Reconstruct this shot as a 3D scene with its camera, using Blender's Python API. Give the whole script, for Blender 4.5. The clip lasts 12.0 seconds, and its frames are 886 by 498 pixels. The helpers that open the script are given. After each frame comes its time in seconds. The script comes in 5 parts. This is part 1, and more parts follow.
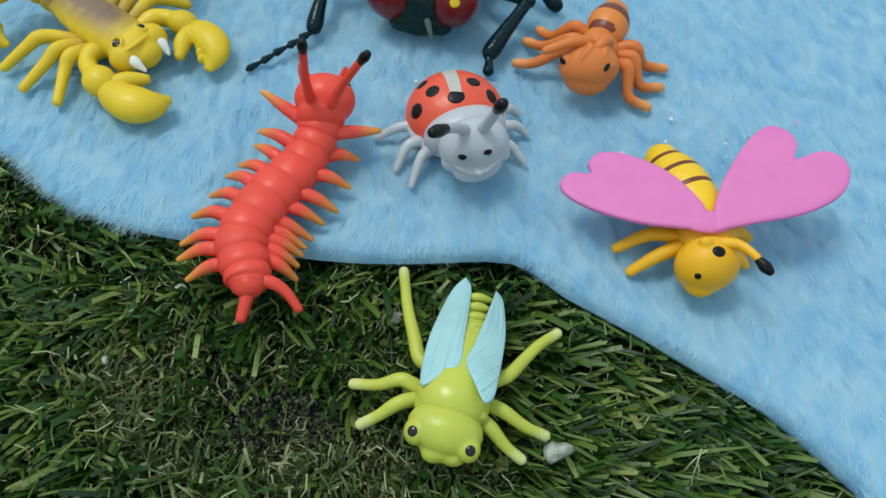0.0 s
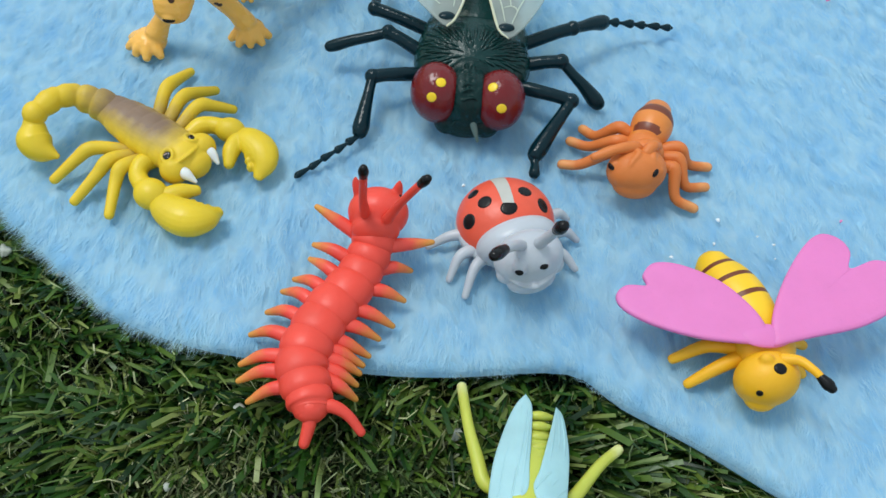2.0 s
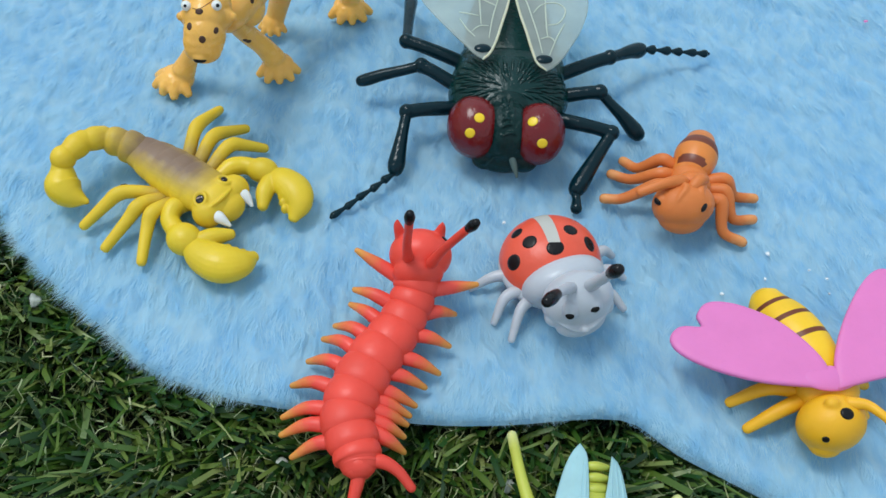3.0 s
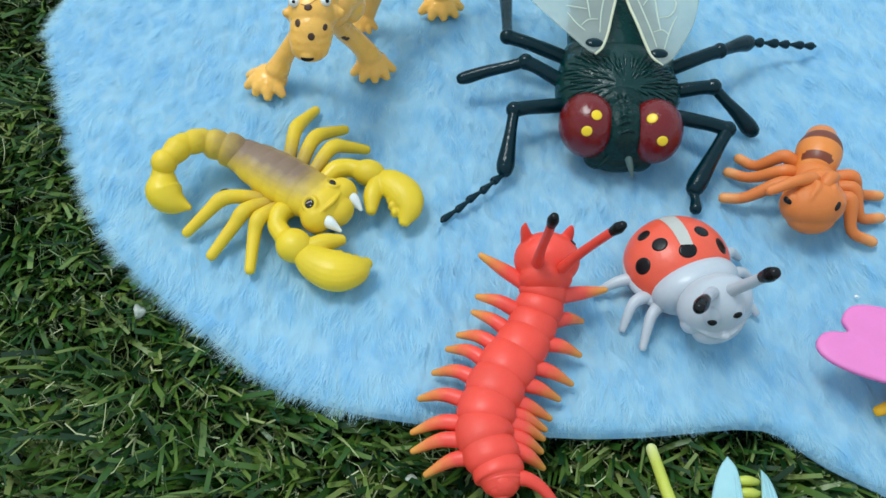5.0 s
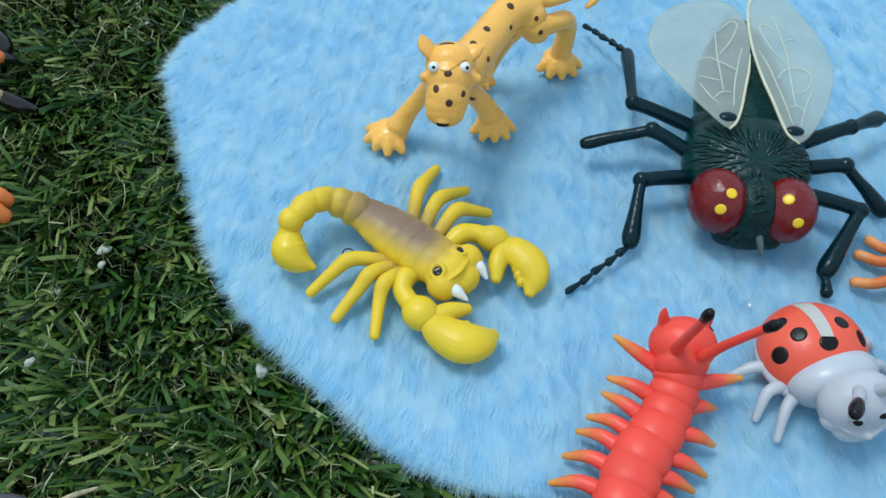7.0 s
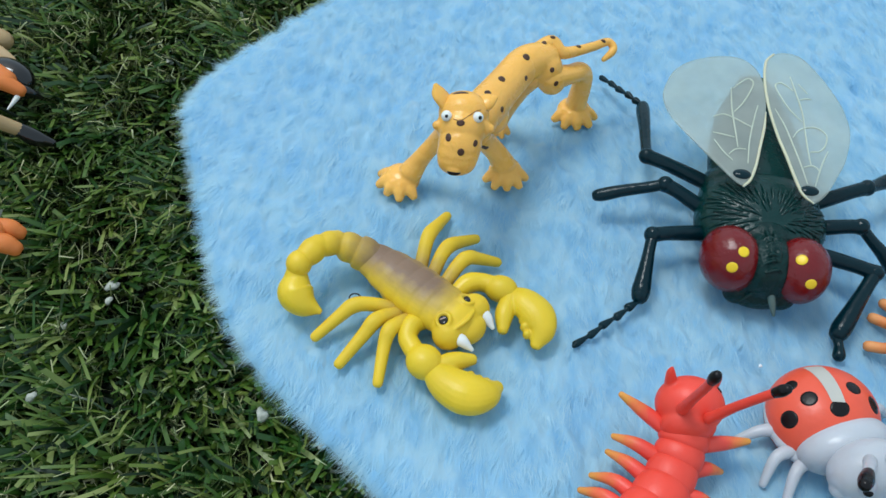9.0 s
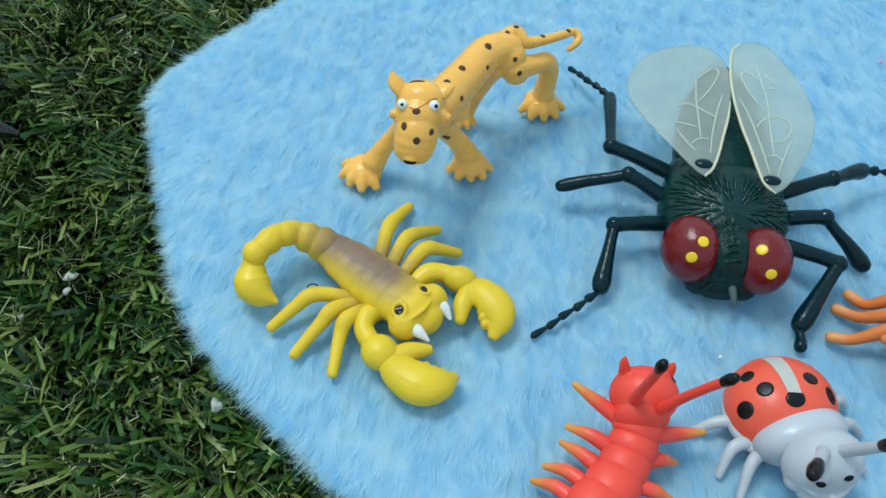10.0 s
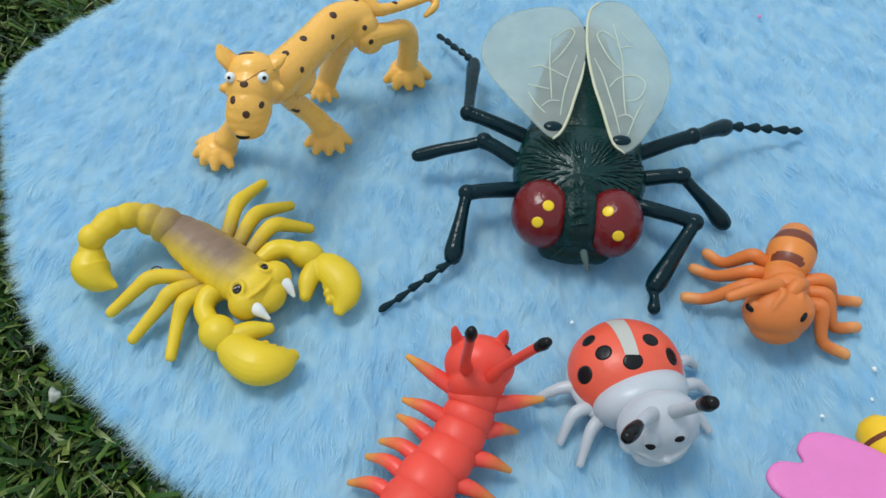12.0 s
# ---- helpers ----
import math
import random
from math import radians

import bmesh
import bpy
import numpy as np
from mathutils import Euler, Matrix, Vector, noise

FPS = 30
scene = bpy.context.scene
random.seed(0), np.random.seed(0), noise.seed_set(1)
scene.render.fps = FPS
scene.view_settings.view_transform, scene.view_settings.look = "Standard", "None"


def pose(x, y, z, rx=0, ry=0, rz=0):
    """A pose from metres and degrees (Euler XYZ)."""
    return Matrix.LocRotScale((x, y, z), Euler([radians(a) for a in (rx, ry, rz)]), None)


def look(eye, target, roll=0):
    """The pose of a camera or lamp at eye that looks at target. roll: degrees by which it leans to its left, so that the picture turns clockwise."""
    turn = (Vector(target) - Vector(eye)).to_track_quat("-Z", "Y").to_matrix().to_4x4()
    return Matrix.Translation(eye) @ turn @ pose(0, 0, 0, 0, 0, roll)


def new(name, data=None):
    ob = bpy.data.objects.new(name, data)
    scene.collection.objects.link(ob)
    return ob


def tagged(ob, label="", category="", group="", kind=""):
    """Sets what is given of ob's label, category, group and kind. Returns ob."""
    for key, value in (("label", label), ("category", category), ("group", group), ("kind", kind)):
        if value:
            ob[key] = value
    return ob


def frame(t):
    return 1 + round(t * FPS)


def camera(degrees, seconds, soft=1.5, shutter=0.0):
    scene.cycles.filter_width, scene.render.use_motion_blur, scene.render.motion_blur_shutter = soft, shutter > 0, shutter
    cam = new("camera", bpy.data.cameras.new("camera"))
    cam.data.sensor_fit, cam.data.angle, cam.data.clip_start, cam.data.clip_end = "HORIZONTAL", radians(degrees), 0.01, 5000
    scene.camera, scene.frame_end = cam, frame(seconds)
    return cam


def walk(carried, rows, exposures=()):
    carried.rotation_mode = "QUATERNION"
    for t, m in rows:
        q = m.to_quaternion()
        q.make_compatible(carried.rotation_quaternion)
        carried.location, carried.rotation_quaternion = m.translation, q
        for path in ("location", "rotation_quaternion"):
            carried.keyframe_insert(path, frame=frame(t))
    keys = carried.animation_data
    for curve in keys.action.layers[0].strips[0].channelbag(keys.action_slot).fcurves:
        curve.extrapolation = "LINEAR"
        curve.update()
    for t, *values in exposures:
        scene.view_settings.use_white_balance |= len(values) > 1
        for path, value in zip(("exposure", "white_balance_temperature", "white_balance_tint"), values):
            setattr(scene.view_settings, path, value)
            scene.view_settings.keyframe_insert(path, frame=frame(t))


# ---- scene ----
cam = camera(54.3, 12.0)
METRES, EYE, TILT, LEAN, TURN = 0.25, 0.2667, -57.25, -3.49, 0.0
ROWS = [
    (0.0, 0.0, 0.0, 0.0, -0.0, 0.0, -0.0),
    (0.5, -0.0281, -0.0067, 0.0313, -0.17, 0.03, 0.06),
    (1.0, -0.0608, -0.0199, 0.0687, -0.34, 0.46, 0.32),
    (1.5, -0.0828, -0.0175, 0.1117, -0.33, 0.85, 0.49),
    (2.0, -0.0898, -0.0034, 0.135, -0.34, 1.53, 0.8),
    (2.5, -0.1099, 0.0067, 0.1733, -0.31, 1.94, 1.31),
    (3.0, -0.1485, 0.0386, 0.1837, -0.05, 2.31, 1.86),
    (5.0, -0.3205, 0.0975, 0.1983, 0.28, 2.37, 2.51),
    (5.5, -0.3633, 0.1157, 0.209, 0.36, 2.32, 2.23),
    (6.0, -0.4257, 0.118, 0.2185, 0.74, 1.88, 1.65),
    (6.5, -0.4422, 0.1126, 0.264, 1.36, 1.83, 0.78),
    (7.0, -0.4708, 0.111, 0.2963, 1.81, 2.85, -0.47),
    (7.5, -0.4696, 0.1187, 0.3234, 2.28, 3.97, -1.46),
    (9.5, -0.4421, 0.1231, 0.3074, 2.92, 5.39, -2.6),
    (10.0, -0.3877, 0.1328, 0.3016, 3.09, 5.33, -2.61),
    (10.5, -0.3104, 0.1474, 0.3101, 3.03, 5.02, -2.26),
    (11.0, -0.2659, 0.1586, 0.3082, 2.92, 4.55, -1.54),
    (11.5, -0.2237, 0.1635, 0.3009, 2.75, 4.34, -0.74),
    (12.0, -0.1736, 0.1737, 0.2973, 2.69, 4.06, -0.05),
]
# the camera's own drift in exposure and white balance: seconds, stops, kelvin, tint
DRIFT = [
    (0.0, -0.12, 6280, 0), (1.0, 0.04, 6300, 2), (2.0, 0.06, 6230, 5), (2.5, -0.13, 5930, 6), (3.0, -0.04, 6040, 6), (5.0, 0.13, 5910, 1), (5.5, 0.11, 5880, 2), (6.5, 0.09, 5920, 4),
    (7.5, 0.0, 5540, 2), (9.5, 0.01, 6050, 6), (10.0, 0.02, 5800, -2), (10.5, -0.03, 5690, 2), (11.0, -0.04, 6030, 12), (11.5, 0.02, 6580, 10), (12.0, -0.06, 6230, 6)]
walk(cam, [(t, pose(0, 0, EYE, TILT, LEAN, TURN) @ pose(METRES * x, METRES * y, METRES * z, 90 + pitch, roll, yaw)) for t, x, y, z, yaw, pitch, roll in ROWS], DRIFT)

# ---- world and light: a bright overcast day ----
world = bpy.data.worlds.new("overcast_sky")
scene.world = world
world.use_nodes = True
wn, wl = world.node_tree.nodes, world.node_tree.links
wn.clear()
sky = wn.new("ShaderNodeTexSky")
sky.sky_type = "NISHITA"
sky.sun_disc = False
sky.sun_elevation = radians(58)
sky.sun_rotation = radians(-40)
sky.air_density, sky.dust_density = 1.0, 4.0
cloud = wn.new("ShaderNodeMix")
cloud.data_type = "RGBA"
cloud.inputs[0].default_value = 0.72
cloud.inputs[7].default_value = (8.35, 9.8, 10.6, 1)
back = wn.new("ShaderNodeBackground")
back.inputs["Strength"].default_value = 0.094
wout = wn.new("ShaderNodeOutputWorld")
wl.new(sky.outputs[0], cloud.inputs[6])
wl.new(cloud.outputs[2], back.inputs["Color"])
wl.new(back.outputs[0], wout.inputs[0])
sun = new("sun", bpy.data.lights.new("sun", "SUN"))
sun.data.energy, sun.data.angle, sun.data.color = 1.6, radians(19), (1.0, 0.985, 0.95)
sun.matrix_basis = look((-0.35, 0.45, 1.0), (0, 0.25, 0))


# ---- materials ----
def srgb(r, g, b):
    f = lambda c: c / 12.92 if c <= 0.04045 else ((c + 0.055) / 1.055) ** 2.4
    return (f(r / 255), f(g / 255), f(b / 255), 1)


class Mat:
    """A node material with one principled shader and a few shortcuts."""

    def __init__(self, name):
        self.m = bpy.data.materials.new(name)
        self.m.use_nodes = True
        self.n, self.l = self.m.node_tree.nodes, self.m.node_tree.links
        self.bsdf = self.n["Principled BSDF"]

    def add(self, kind, **inputs):
        node = self.n.new(kind)
        for k, v in inputs.items():
            node.inputs[k.replace("_", " ")].default_value = v
        return node

    def mix(self, fac, a, b, blend="MIX"):
        node = self.n.new("ShaderNodeMix")
        node.data_type, node.blend_type = "RGBA", blend
        for slot, v in ((0, fac), (6, a), (7, b)):
            if hasattr(v, "is_linked"):
                self.l.new(v, node.inputs[slot])
            else:
                node.inputs[slot].default_value = v
        return node.outputs[2]

    def noise(self, scale, detail=3.0, rough=0.55):
        tex = self.n.new("ShaderNodeTexCoord")
        node = self.add("ShaderNodeTexNoise", Scale=scale, Detail=detail, Roughness=rough)
        self.l.new(tex.outputs["Object"], node.inputs["Vector"])
        return node.outputs["Fac"]

    def ramp(self, fac, lo, hi, a=0.0, b=1.0):
        node = self.add("ShaderNodeMapRange")
        for i, v in enumerate((lo, hi, a, b)):
            node.inputs[i + 1].default_value = v
        node.clamp = True
        self.l.new(fac, node.inputs[0])
        return node.outputs[0]

    def attr(self, name):
        node = self.n.new("ShaderNodeAttribute")
        node.attribute_name = name
        return node.outputs["Fac"]

    def island(self):
        return self.n.new("ShaderNodeNewGeometry").outputs["Random Per Island"]

    def set(self, colour=None, rough=None, bump=None, height=0.0002, **more):
        for slot, v in (("Base Color", colour), ("Roughness", rough)):
            if hasattr(v, "is_linked"):
                self.l.new(v, self.bsdf.inputs[slot])
            elif v is not None:
                self.bsdf.inputs[slot].default_value = v
        for k, v in more.items():
            self.bsdf.inputs[k.replace("_", " ")].default_value = v
        if bump is not None:
            node = self.add("ShaderNodeBump", Strength=1.0, Distance=height)
            self.l.new(bump, node.inputs["Height"])
            self.l.new(node.outputs[0], self.bsdf.inputs["Normal"])
        return self.m


def tint(c, k):
    return (*(min(1.0, v * k) for v in c[:3]), 1)


def vinyl(name, c, rough=0.42, other=None, lo=0.5, hi=0.6, sss=0.12, bump=0.00012, grime=0.12, spec=0.45, edge=1.2):
    """Soft moulded toy plastic; other: a second paint laid on where the mesh attribute "paint" rises from lo to hi."""
    m = Mat(name)
    wide, fine = m.noise(70), m.noise(900, 2)
    col = m.mix(m.ramp(wide, 0.35, 0.7), c, tint(c, 1 - grime))
    if other:
        rag = m.n.new("ShaderNodeMath")
        rag.operation = "MULTIPLY_ADD"
        m.l.new(m.noise(260), rag.inputs[0])
        rag.inputs[1].default_value, rag.inputs[2].default_value = (hi - lo) * edge, -(hi - lo) * edge / 2
        total = m.n.new("ShaderNodeMath")
        m.l.new(rag.outputs[0], total.inputs[0])
        m.l.new(m.attr("paint"), total.inputs[1])
        col = m.mix(m.ramp(total.outputs[0], lo, hi), col, m.mix(m.ramp(wide, 0.3, 0.7), other, tint(other, 0.85)))
    col = m.mix(m.ramp(fine, 0.62, 0.75, 0, 0.10), col, tint(c, 0.6))
    m.set(col, m.ramp(wide, 0.3, 0.7, rough - 0.06, rough + 0.08), m.noise(420, 4), bump)
    m.bsdf.inputs["Specular IOR Level"].default_value = spec
    m.bsdf.inputs["Subsurface Weight"].default_value = sss
    m.bsdf.inputs["Subsurface Radius"].default_value = (0.003, 0.002, 0.0012)
    m.bsdf.inputs["Subsurface Scale"].default_value = 1.0
    return m.m


YELLOW = vinyl("yellow_vinyl", srgb(226, 190, 36), 0.52, srgb(134, 108, 88), 0.1, 1.05, edge=0.4)
YELLOW_PLAIN = vinyl("plain_yellow_vinyl", srgb(226, 193, 36), 0.42)
BEE = vinyl("bee_yellow_vinyl", srgb(240, 177, 20), 0.48)
BEE_BAND = vinyl("banded_bee_vinyl", srgb(245, 196, 30), 0.45, srgb(112, 52, 24), 0.5, 0.53)
PINK = vinyl("pink_foam_plastic", srgb(220, 120, 182), 0.5, grime=0.06)
RED = vinyl("red_vinyl", srgb(232, 72, 56), 0.44)
RED_LEG = vinyl("red_vinyl_orange_tips", srgb(234, 78, 64), 0.4, srgb(222, 152, 66), 0.4, 1.0, edge=0.9)
ORANGE = vinyl("orange_brown_vinyl", srgb(216, 121, 54), 0.5)
ORANGE_LEG = vinyl("orange_vinyl_pale_feet", srgb(214, 118, 52), 0.5, srgb(234, 162, 98), 0.2, 0.9)
ORANGE_BAND = vinyl("banded_orange_vinyl", srgb(222, 132, 56), 0.42, srgb(120, 58, 34), 0.5, 0.55)
SHELL = vinyl("ladybird_red_paint", srgb(228, 88, 62), 0.36)
GREY = vinyl("pale_grey_vinyl", srgb(186, 189, 196), 0.34, grime=0.1)
LIME = vinyl("lime_vinyl", srgb(192, 196, 78), 0.34, sss=0.25)
LIME_LEG = vinyl("lime_vinyl_worn_tips", srgb(192, 196, 78), 0.4, srgb(222, 222, 158), 0.3, 1.0, sss=0.25)
PALE_BLUE = vinyl("pale_blue_paint", srgb(164, 203, 208), 0.45)
LEOPARD = vinyl("leopard_orange_vinyl", srgb(246, 184, 84), 0.26, bump=0.0003)
GREEN = vinyl("dark_green_gloss", srgb(2, 46, 44), 0.14, sss=0.0, bump=0.0005, spec=0.35)
LEG_GREEN = vinyl("dark_green_leg_gloss", srgb(4, 34, 42), 0.13, sss=0.0, spec=0.22, bump=0.0003)
MAROON = vinyl("maroon_gloss_paint", srgb(108, 9, 13), 0.06, sss=0.0, spec=0.5, bump=0.0005)
FACE = vinyl("wrinkled_green_gloss", srgb(3, 40, 38), 0.15, sss=0.0, bump=0.0009, spec=0.25)
SPIKE = vinyl("grey_green_gloss", srgb(96, 116, 110), 0.15, sss=0.0)
GLOSS_BLACK = vinyl("gloss_black_paint", srgb(16, 13, 14), 0.08, sss=0.0, spec=0.6)
STRIPE = vinyl("greyish_cream_paint", srgb(188, 184, 176), 0.45)
DOT = vinyl("yellow_dot_paint", srgb(245, 205, 30), 0.35)
BLACK = vinyl("black_paint", srgb(18, 16, 18), 0.3, sss=0.0, spec=0.25)
GLINT_TONE = vinyl("painted_highlight", srgb(176, 150, 140), 0.3, sss=0.0)
BROWN_SEAM = vinyl("brown_seam_paint", srgb(150, 100, 44), 0.4)
BROWN = vinyl("brown_spot_paint", srgb(70, 40, 22), 0.4, sss=0.0)
WHITE = vinyl("white_vinyl", srgb(238, 238, 234), 0.35)
CREAM = vinyl("cream_vinyl", srgb(172, 144, 102), 0.45)


def wing_film():
    m = Mat("milky_translucent_plastic")
    clear = m.n.new("ShaderNodeBsdfTransparent")
    clear.inputs[0].default_value = (0.9, 0.93, 0.88, 1)
    milk = m.mix(m.ramp(m.noise(60), 0.3, 0.7), srgb(208, 212, 206), srgb(190, 197, 193))
    m.set(milk, 0.3, m.noise(300), 0.0002, Transmission_Weight=0.35, IOR=1.35)
    mixer = m.n.new("ShaderNodeMixShader")
    m.l.new(m.ramp(m.noise(45), 0.3, 0.7, 0.38, 0.5), mixer.inputs[0])
    m.l.new(clear.outputs[0], mixer.inputs[1])
    m.l.new(m.bsdf.outputs[0], mixer.inputs[2])
    m.l.new(mixer.outputs[0], m.n["Material Output"].inputs[0])
    return m.m


FILM = wing_film()
VEIN = vinyl("wing_vein_plastic", srgb(186, 192, 176), 0.4)
RIM = vinyl("wing_rim_plastic", srgb(204, 200, 172), 0.35, sss=0.3)


def plush(name, c1, c2, c3):
    m = Mat(name)
    col = m.mix(m.ramp(m.noise(22, 4), 0.35, 0.68, 0, 0.7), c1, c2)
    where = m.n.new("ShaderNodeTexCoord")
    drawn = m.n.new("ShaderNodeMapping")
    drawn.inputs["Scale"].default_value = (135, 72, 72)
    m.l.new(where.outputs["Object"], drawn.inputs["Vector"])
    locks = m.add("ShaderNodeTexNoise", Scale=1.0, Detail=4.0, Roughness=0.55)
    m.l.new(drawn.outputs[0], locks.inputs["Vector"])
    # darker gaps between locks are put into the colour as bluer noise
    col = m.mix(m.ramp(locks.outputs["Fac"], 0.4, 0.67, 0, 0.7), col, c3)
    col = m.mix(m.ramp(m.island(), 0, 1, 0, 0.12), col, tint(c2, 0.92))
    m.set(col, 0.9, Sheen_Weight=0.5, Sheen_Roughness=0.45)
    glow = m.n.new("ShaderNodeBsdfTranslucent")
    m.l.new(col, glow.inputs[0])
    mixer = m.n.new("ShaderNodeMixShader")
    mixer.inputs[0].default_value = 0.58
    m.l.new(m.bsdf.outputs[0], mixer.inputs[1])
    m.l.new(glow.outputs[0], mixer.inputs[2])
    m.l.new(mixer.outputs[0], m.n["Material Output"].inputs[0])
    return m.m


PILE = plush("blue_plush_pile", srgb(220, 242, 250), srgb(206, 236, 249), srgb(172, 222, 248))
BACKING = plush("blue_plush_backing", srgb(212, 239, 250), srgb(196, 232, 248), srgb(156, 214, 246))


def turf(name, greens):
    m = Mat(name)
    pick = m.n.new("ShaderNodeValToRGB")
    pick.color_ramp.interpolation = "LINEAR"
    els = pick.color_ramp.elements
    while len(els) < len(greens):
        els.new(0.5)
    for i, (el, c) in enumerate(zip(els, greens)):
        el.position, el.color = i / (len(greens) - 1), c
    m.l.new(m.island(), pick.inputs[0])
    col = m.mix(m.ramp(m.noise(30, 3), 0.36, 0.66), pick.outputs[0], (0.45, 0.66, 0.46, 1), "MULTIPLY")
    return m.set(col, m.ramp(m.noise(500), 0.3, 0.7, 0.3, 0.5), m.noise(1500, 2), 0.00008, Specular_IOR_Level=0.4)


BLADE = turf("turf_blade", [srgb(14, 38, 10), srgb(30, 60, 16), srgb(50, 82, 24), srgb(74, 98, 32), srgb(96, 112, 42), srgb(138, 144, 86)])
CURL = turf("turf_thatch", [srgb(60, 74, 32), srgb(118, 120, 68), srgb(206, 202, 160)])
WORN = turf("worn_turf", [srgb(38, 50, 26), srgb(78, 92, 48), srgb(114, 118, 74), srgb(172, 168, 130)])


def earth():
    m = Mat("turf_backing_soil")
    col = m.mix(m.ramp(m.noise(400, 4), 0.4, 0.65), srgb(20, 20, 18), srgb(46, 44, 38))
    col = m.mix(m.ramp(m.noise(6, 4), 0.32, 0.55), col, srgb(26, 44, 16))
    lawn = m.mix(m.ramp(m.noise(240, 5), 0.35, 0.66), srgb(20, 42, 14), srgb(74, 104, 36))
    lawn = m.mix(m.ramp(m.noise(3, 4), 0.35, 0.65), lawn, (0.6, 0.8, 0.55, 1), "MULTIPLY")
    where = m.n.new("ShaderNodeTexCoord")
    away = m.n.new("ShaderNodeVectorMath")
    away.operation = "LENGTH"
    m.l.new(where.outputs["Object"], away.inputs[0])
    col = m.mix(m.ramp(away.outputs["Value"], 0.7, 1.2), col, lawn)
    return m.set(col, 0.9, m.noise(700, 5), 0.002)


EARTH = earth()


def stone(name, a, b, rough=0.5):
    m = Mat(name)
    return m.set(m.mix(m.ramp(m.noise(300, 4), 0.35, 0.65), a, b), rough, m.noise(600, 4), 0.0005)


CHIP = stone("pale_chip", srgb(176, 178, 166), srgb(120, 126, 112))
GRAIN = stone("soil_grain", srgb(52, 50, 48), srgb(104, 98, 90), 0.8)
TWIG = stone("dry_straw", srgb(184, 172, 140), srgb(140, 124, 92), 0.7)
DARK_SMOOTH = stone("dark_smooth", srgb(38, 40, 46), srgb(58, 58, 64), 0.55)
LINT = stone("white_lint", srgb(236, 238, 240), srgb(214, 222, 230), 0.9)
PINK_LINT = stone("pink_lint", srgb(240, 120, 180), srgb(230, 150, 190), 0.8)


# ---- building kit; all lengths in millimetres ----
from mathutils.bvhtree import BVHTree

MM = 0.001
ORIGIN = {}


def thing(name, x, y, z, label, category, group=""):
    ob = new(name)
    ob.empty_display_size = 0.01
    ob.location = (x * MM, y * MM, z * MM)
    ORIGIN[ob] = Vector((x, y, z))
    return tagged(ob, label, category, group)


def part(name, bm, mat, parent, label="", fuse=0.0, rounds=0, paint=None, flat=False):
    """Links bm (world millimetres) as one mesh under a thing or under a part."""
    o = ORIGIN[parent]
    if paint:
        lay = bm.verts.layers.float.get("paint") or bm.verts.layers.float.new("paint")
        for v in bm.verts:
            v[lay] = paint(v.co)
    for v in bm.verts:
        v.co = (v.co - o) * MM
    bmesh.ops.recalc_face_normals(bm, faces=bm.faces)
    me = bpy.data.meshes.new(name)
    bm.to_mesh(me)
    bm.free()
    me.materials.append(mat)
    if not flat:
        me.shade_smooth()
    ob = new(name, me)
    ob.parent = parent
    ORIGIN[ob] = o
    if fuse:
        r = ob.modifiers.new("fuse", "REMESH")
        r.mode, r.voxel_size, r.use_smooth_shade = "VOXEL", fuse * MM, True
    if rounds:
        r = ob.modifiers.new("soften", "SMOOTH")
        r.factor, r.iterations = 0.5, rounds
    if fuse and paint:
        bpy.context.view_layer.update()
        me = bpy.data.meshes.new_from_object(ob.evaluated_get(bpy.context.evaluated_depsgraph_get()))
        ob.modifiers.clear()
        ob.data = me
        coat = me.attributes.get("paint") or me.attributes.new("paint", "FLOAT", "POINT")
        coat.data.foreach_set("value", [paint(v.co / MM + o) for v in me.vertices])
        me.shade_smooth()
    if label:
        tagged(ob, label)
    return ob


def spline(pts, per):
    """Points along a smooth curve through pts (each of any dimension)."""
    a = np.array(pts, float)
    if len(a) == 2:
        return [a[0] + (a[1] - a[0]) * i / per for i in range(per + 1)]
    ext = np.vstack([2 * a[0] - a[1], a, 2 * a[-1] - a[-2]])
    out = []
    for i in range(len(a) - 1):
        p0, p1, p2, p3 = ext[i:i + 4]
        for k in range(per):
            t = k / per
            out.append(0.5 * (2 * p1 + (p2 - p0) * t + (2 * p0 - 5 * p1 + 4 * p2 - p3) * t * t + (3 * p1 - p0 - 3 * p2 + p3) * t ** 3))
    out.append(a[-1])
    return out


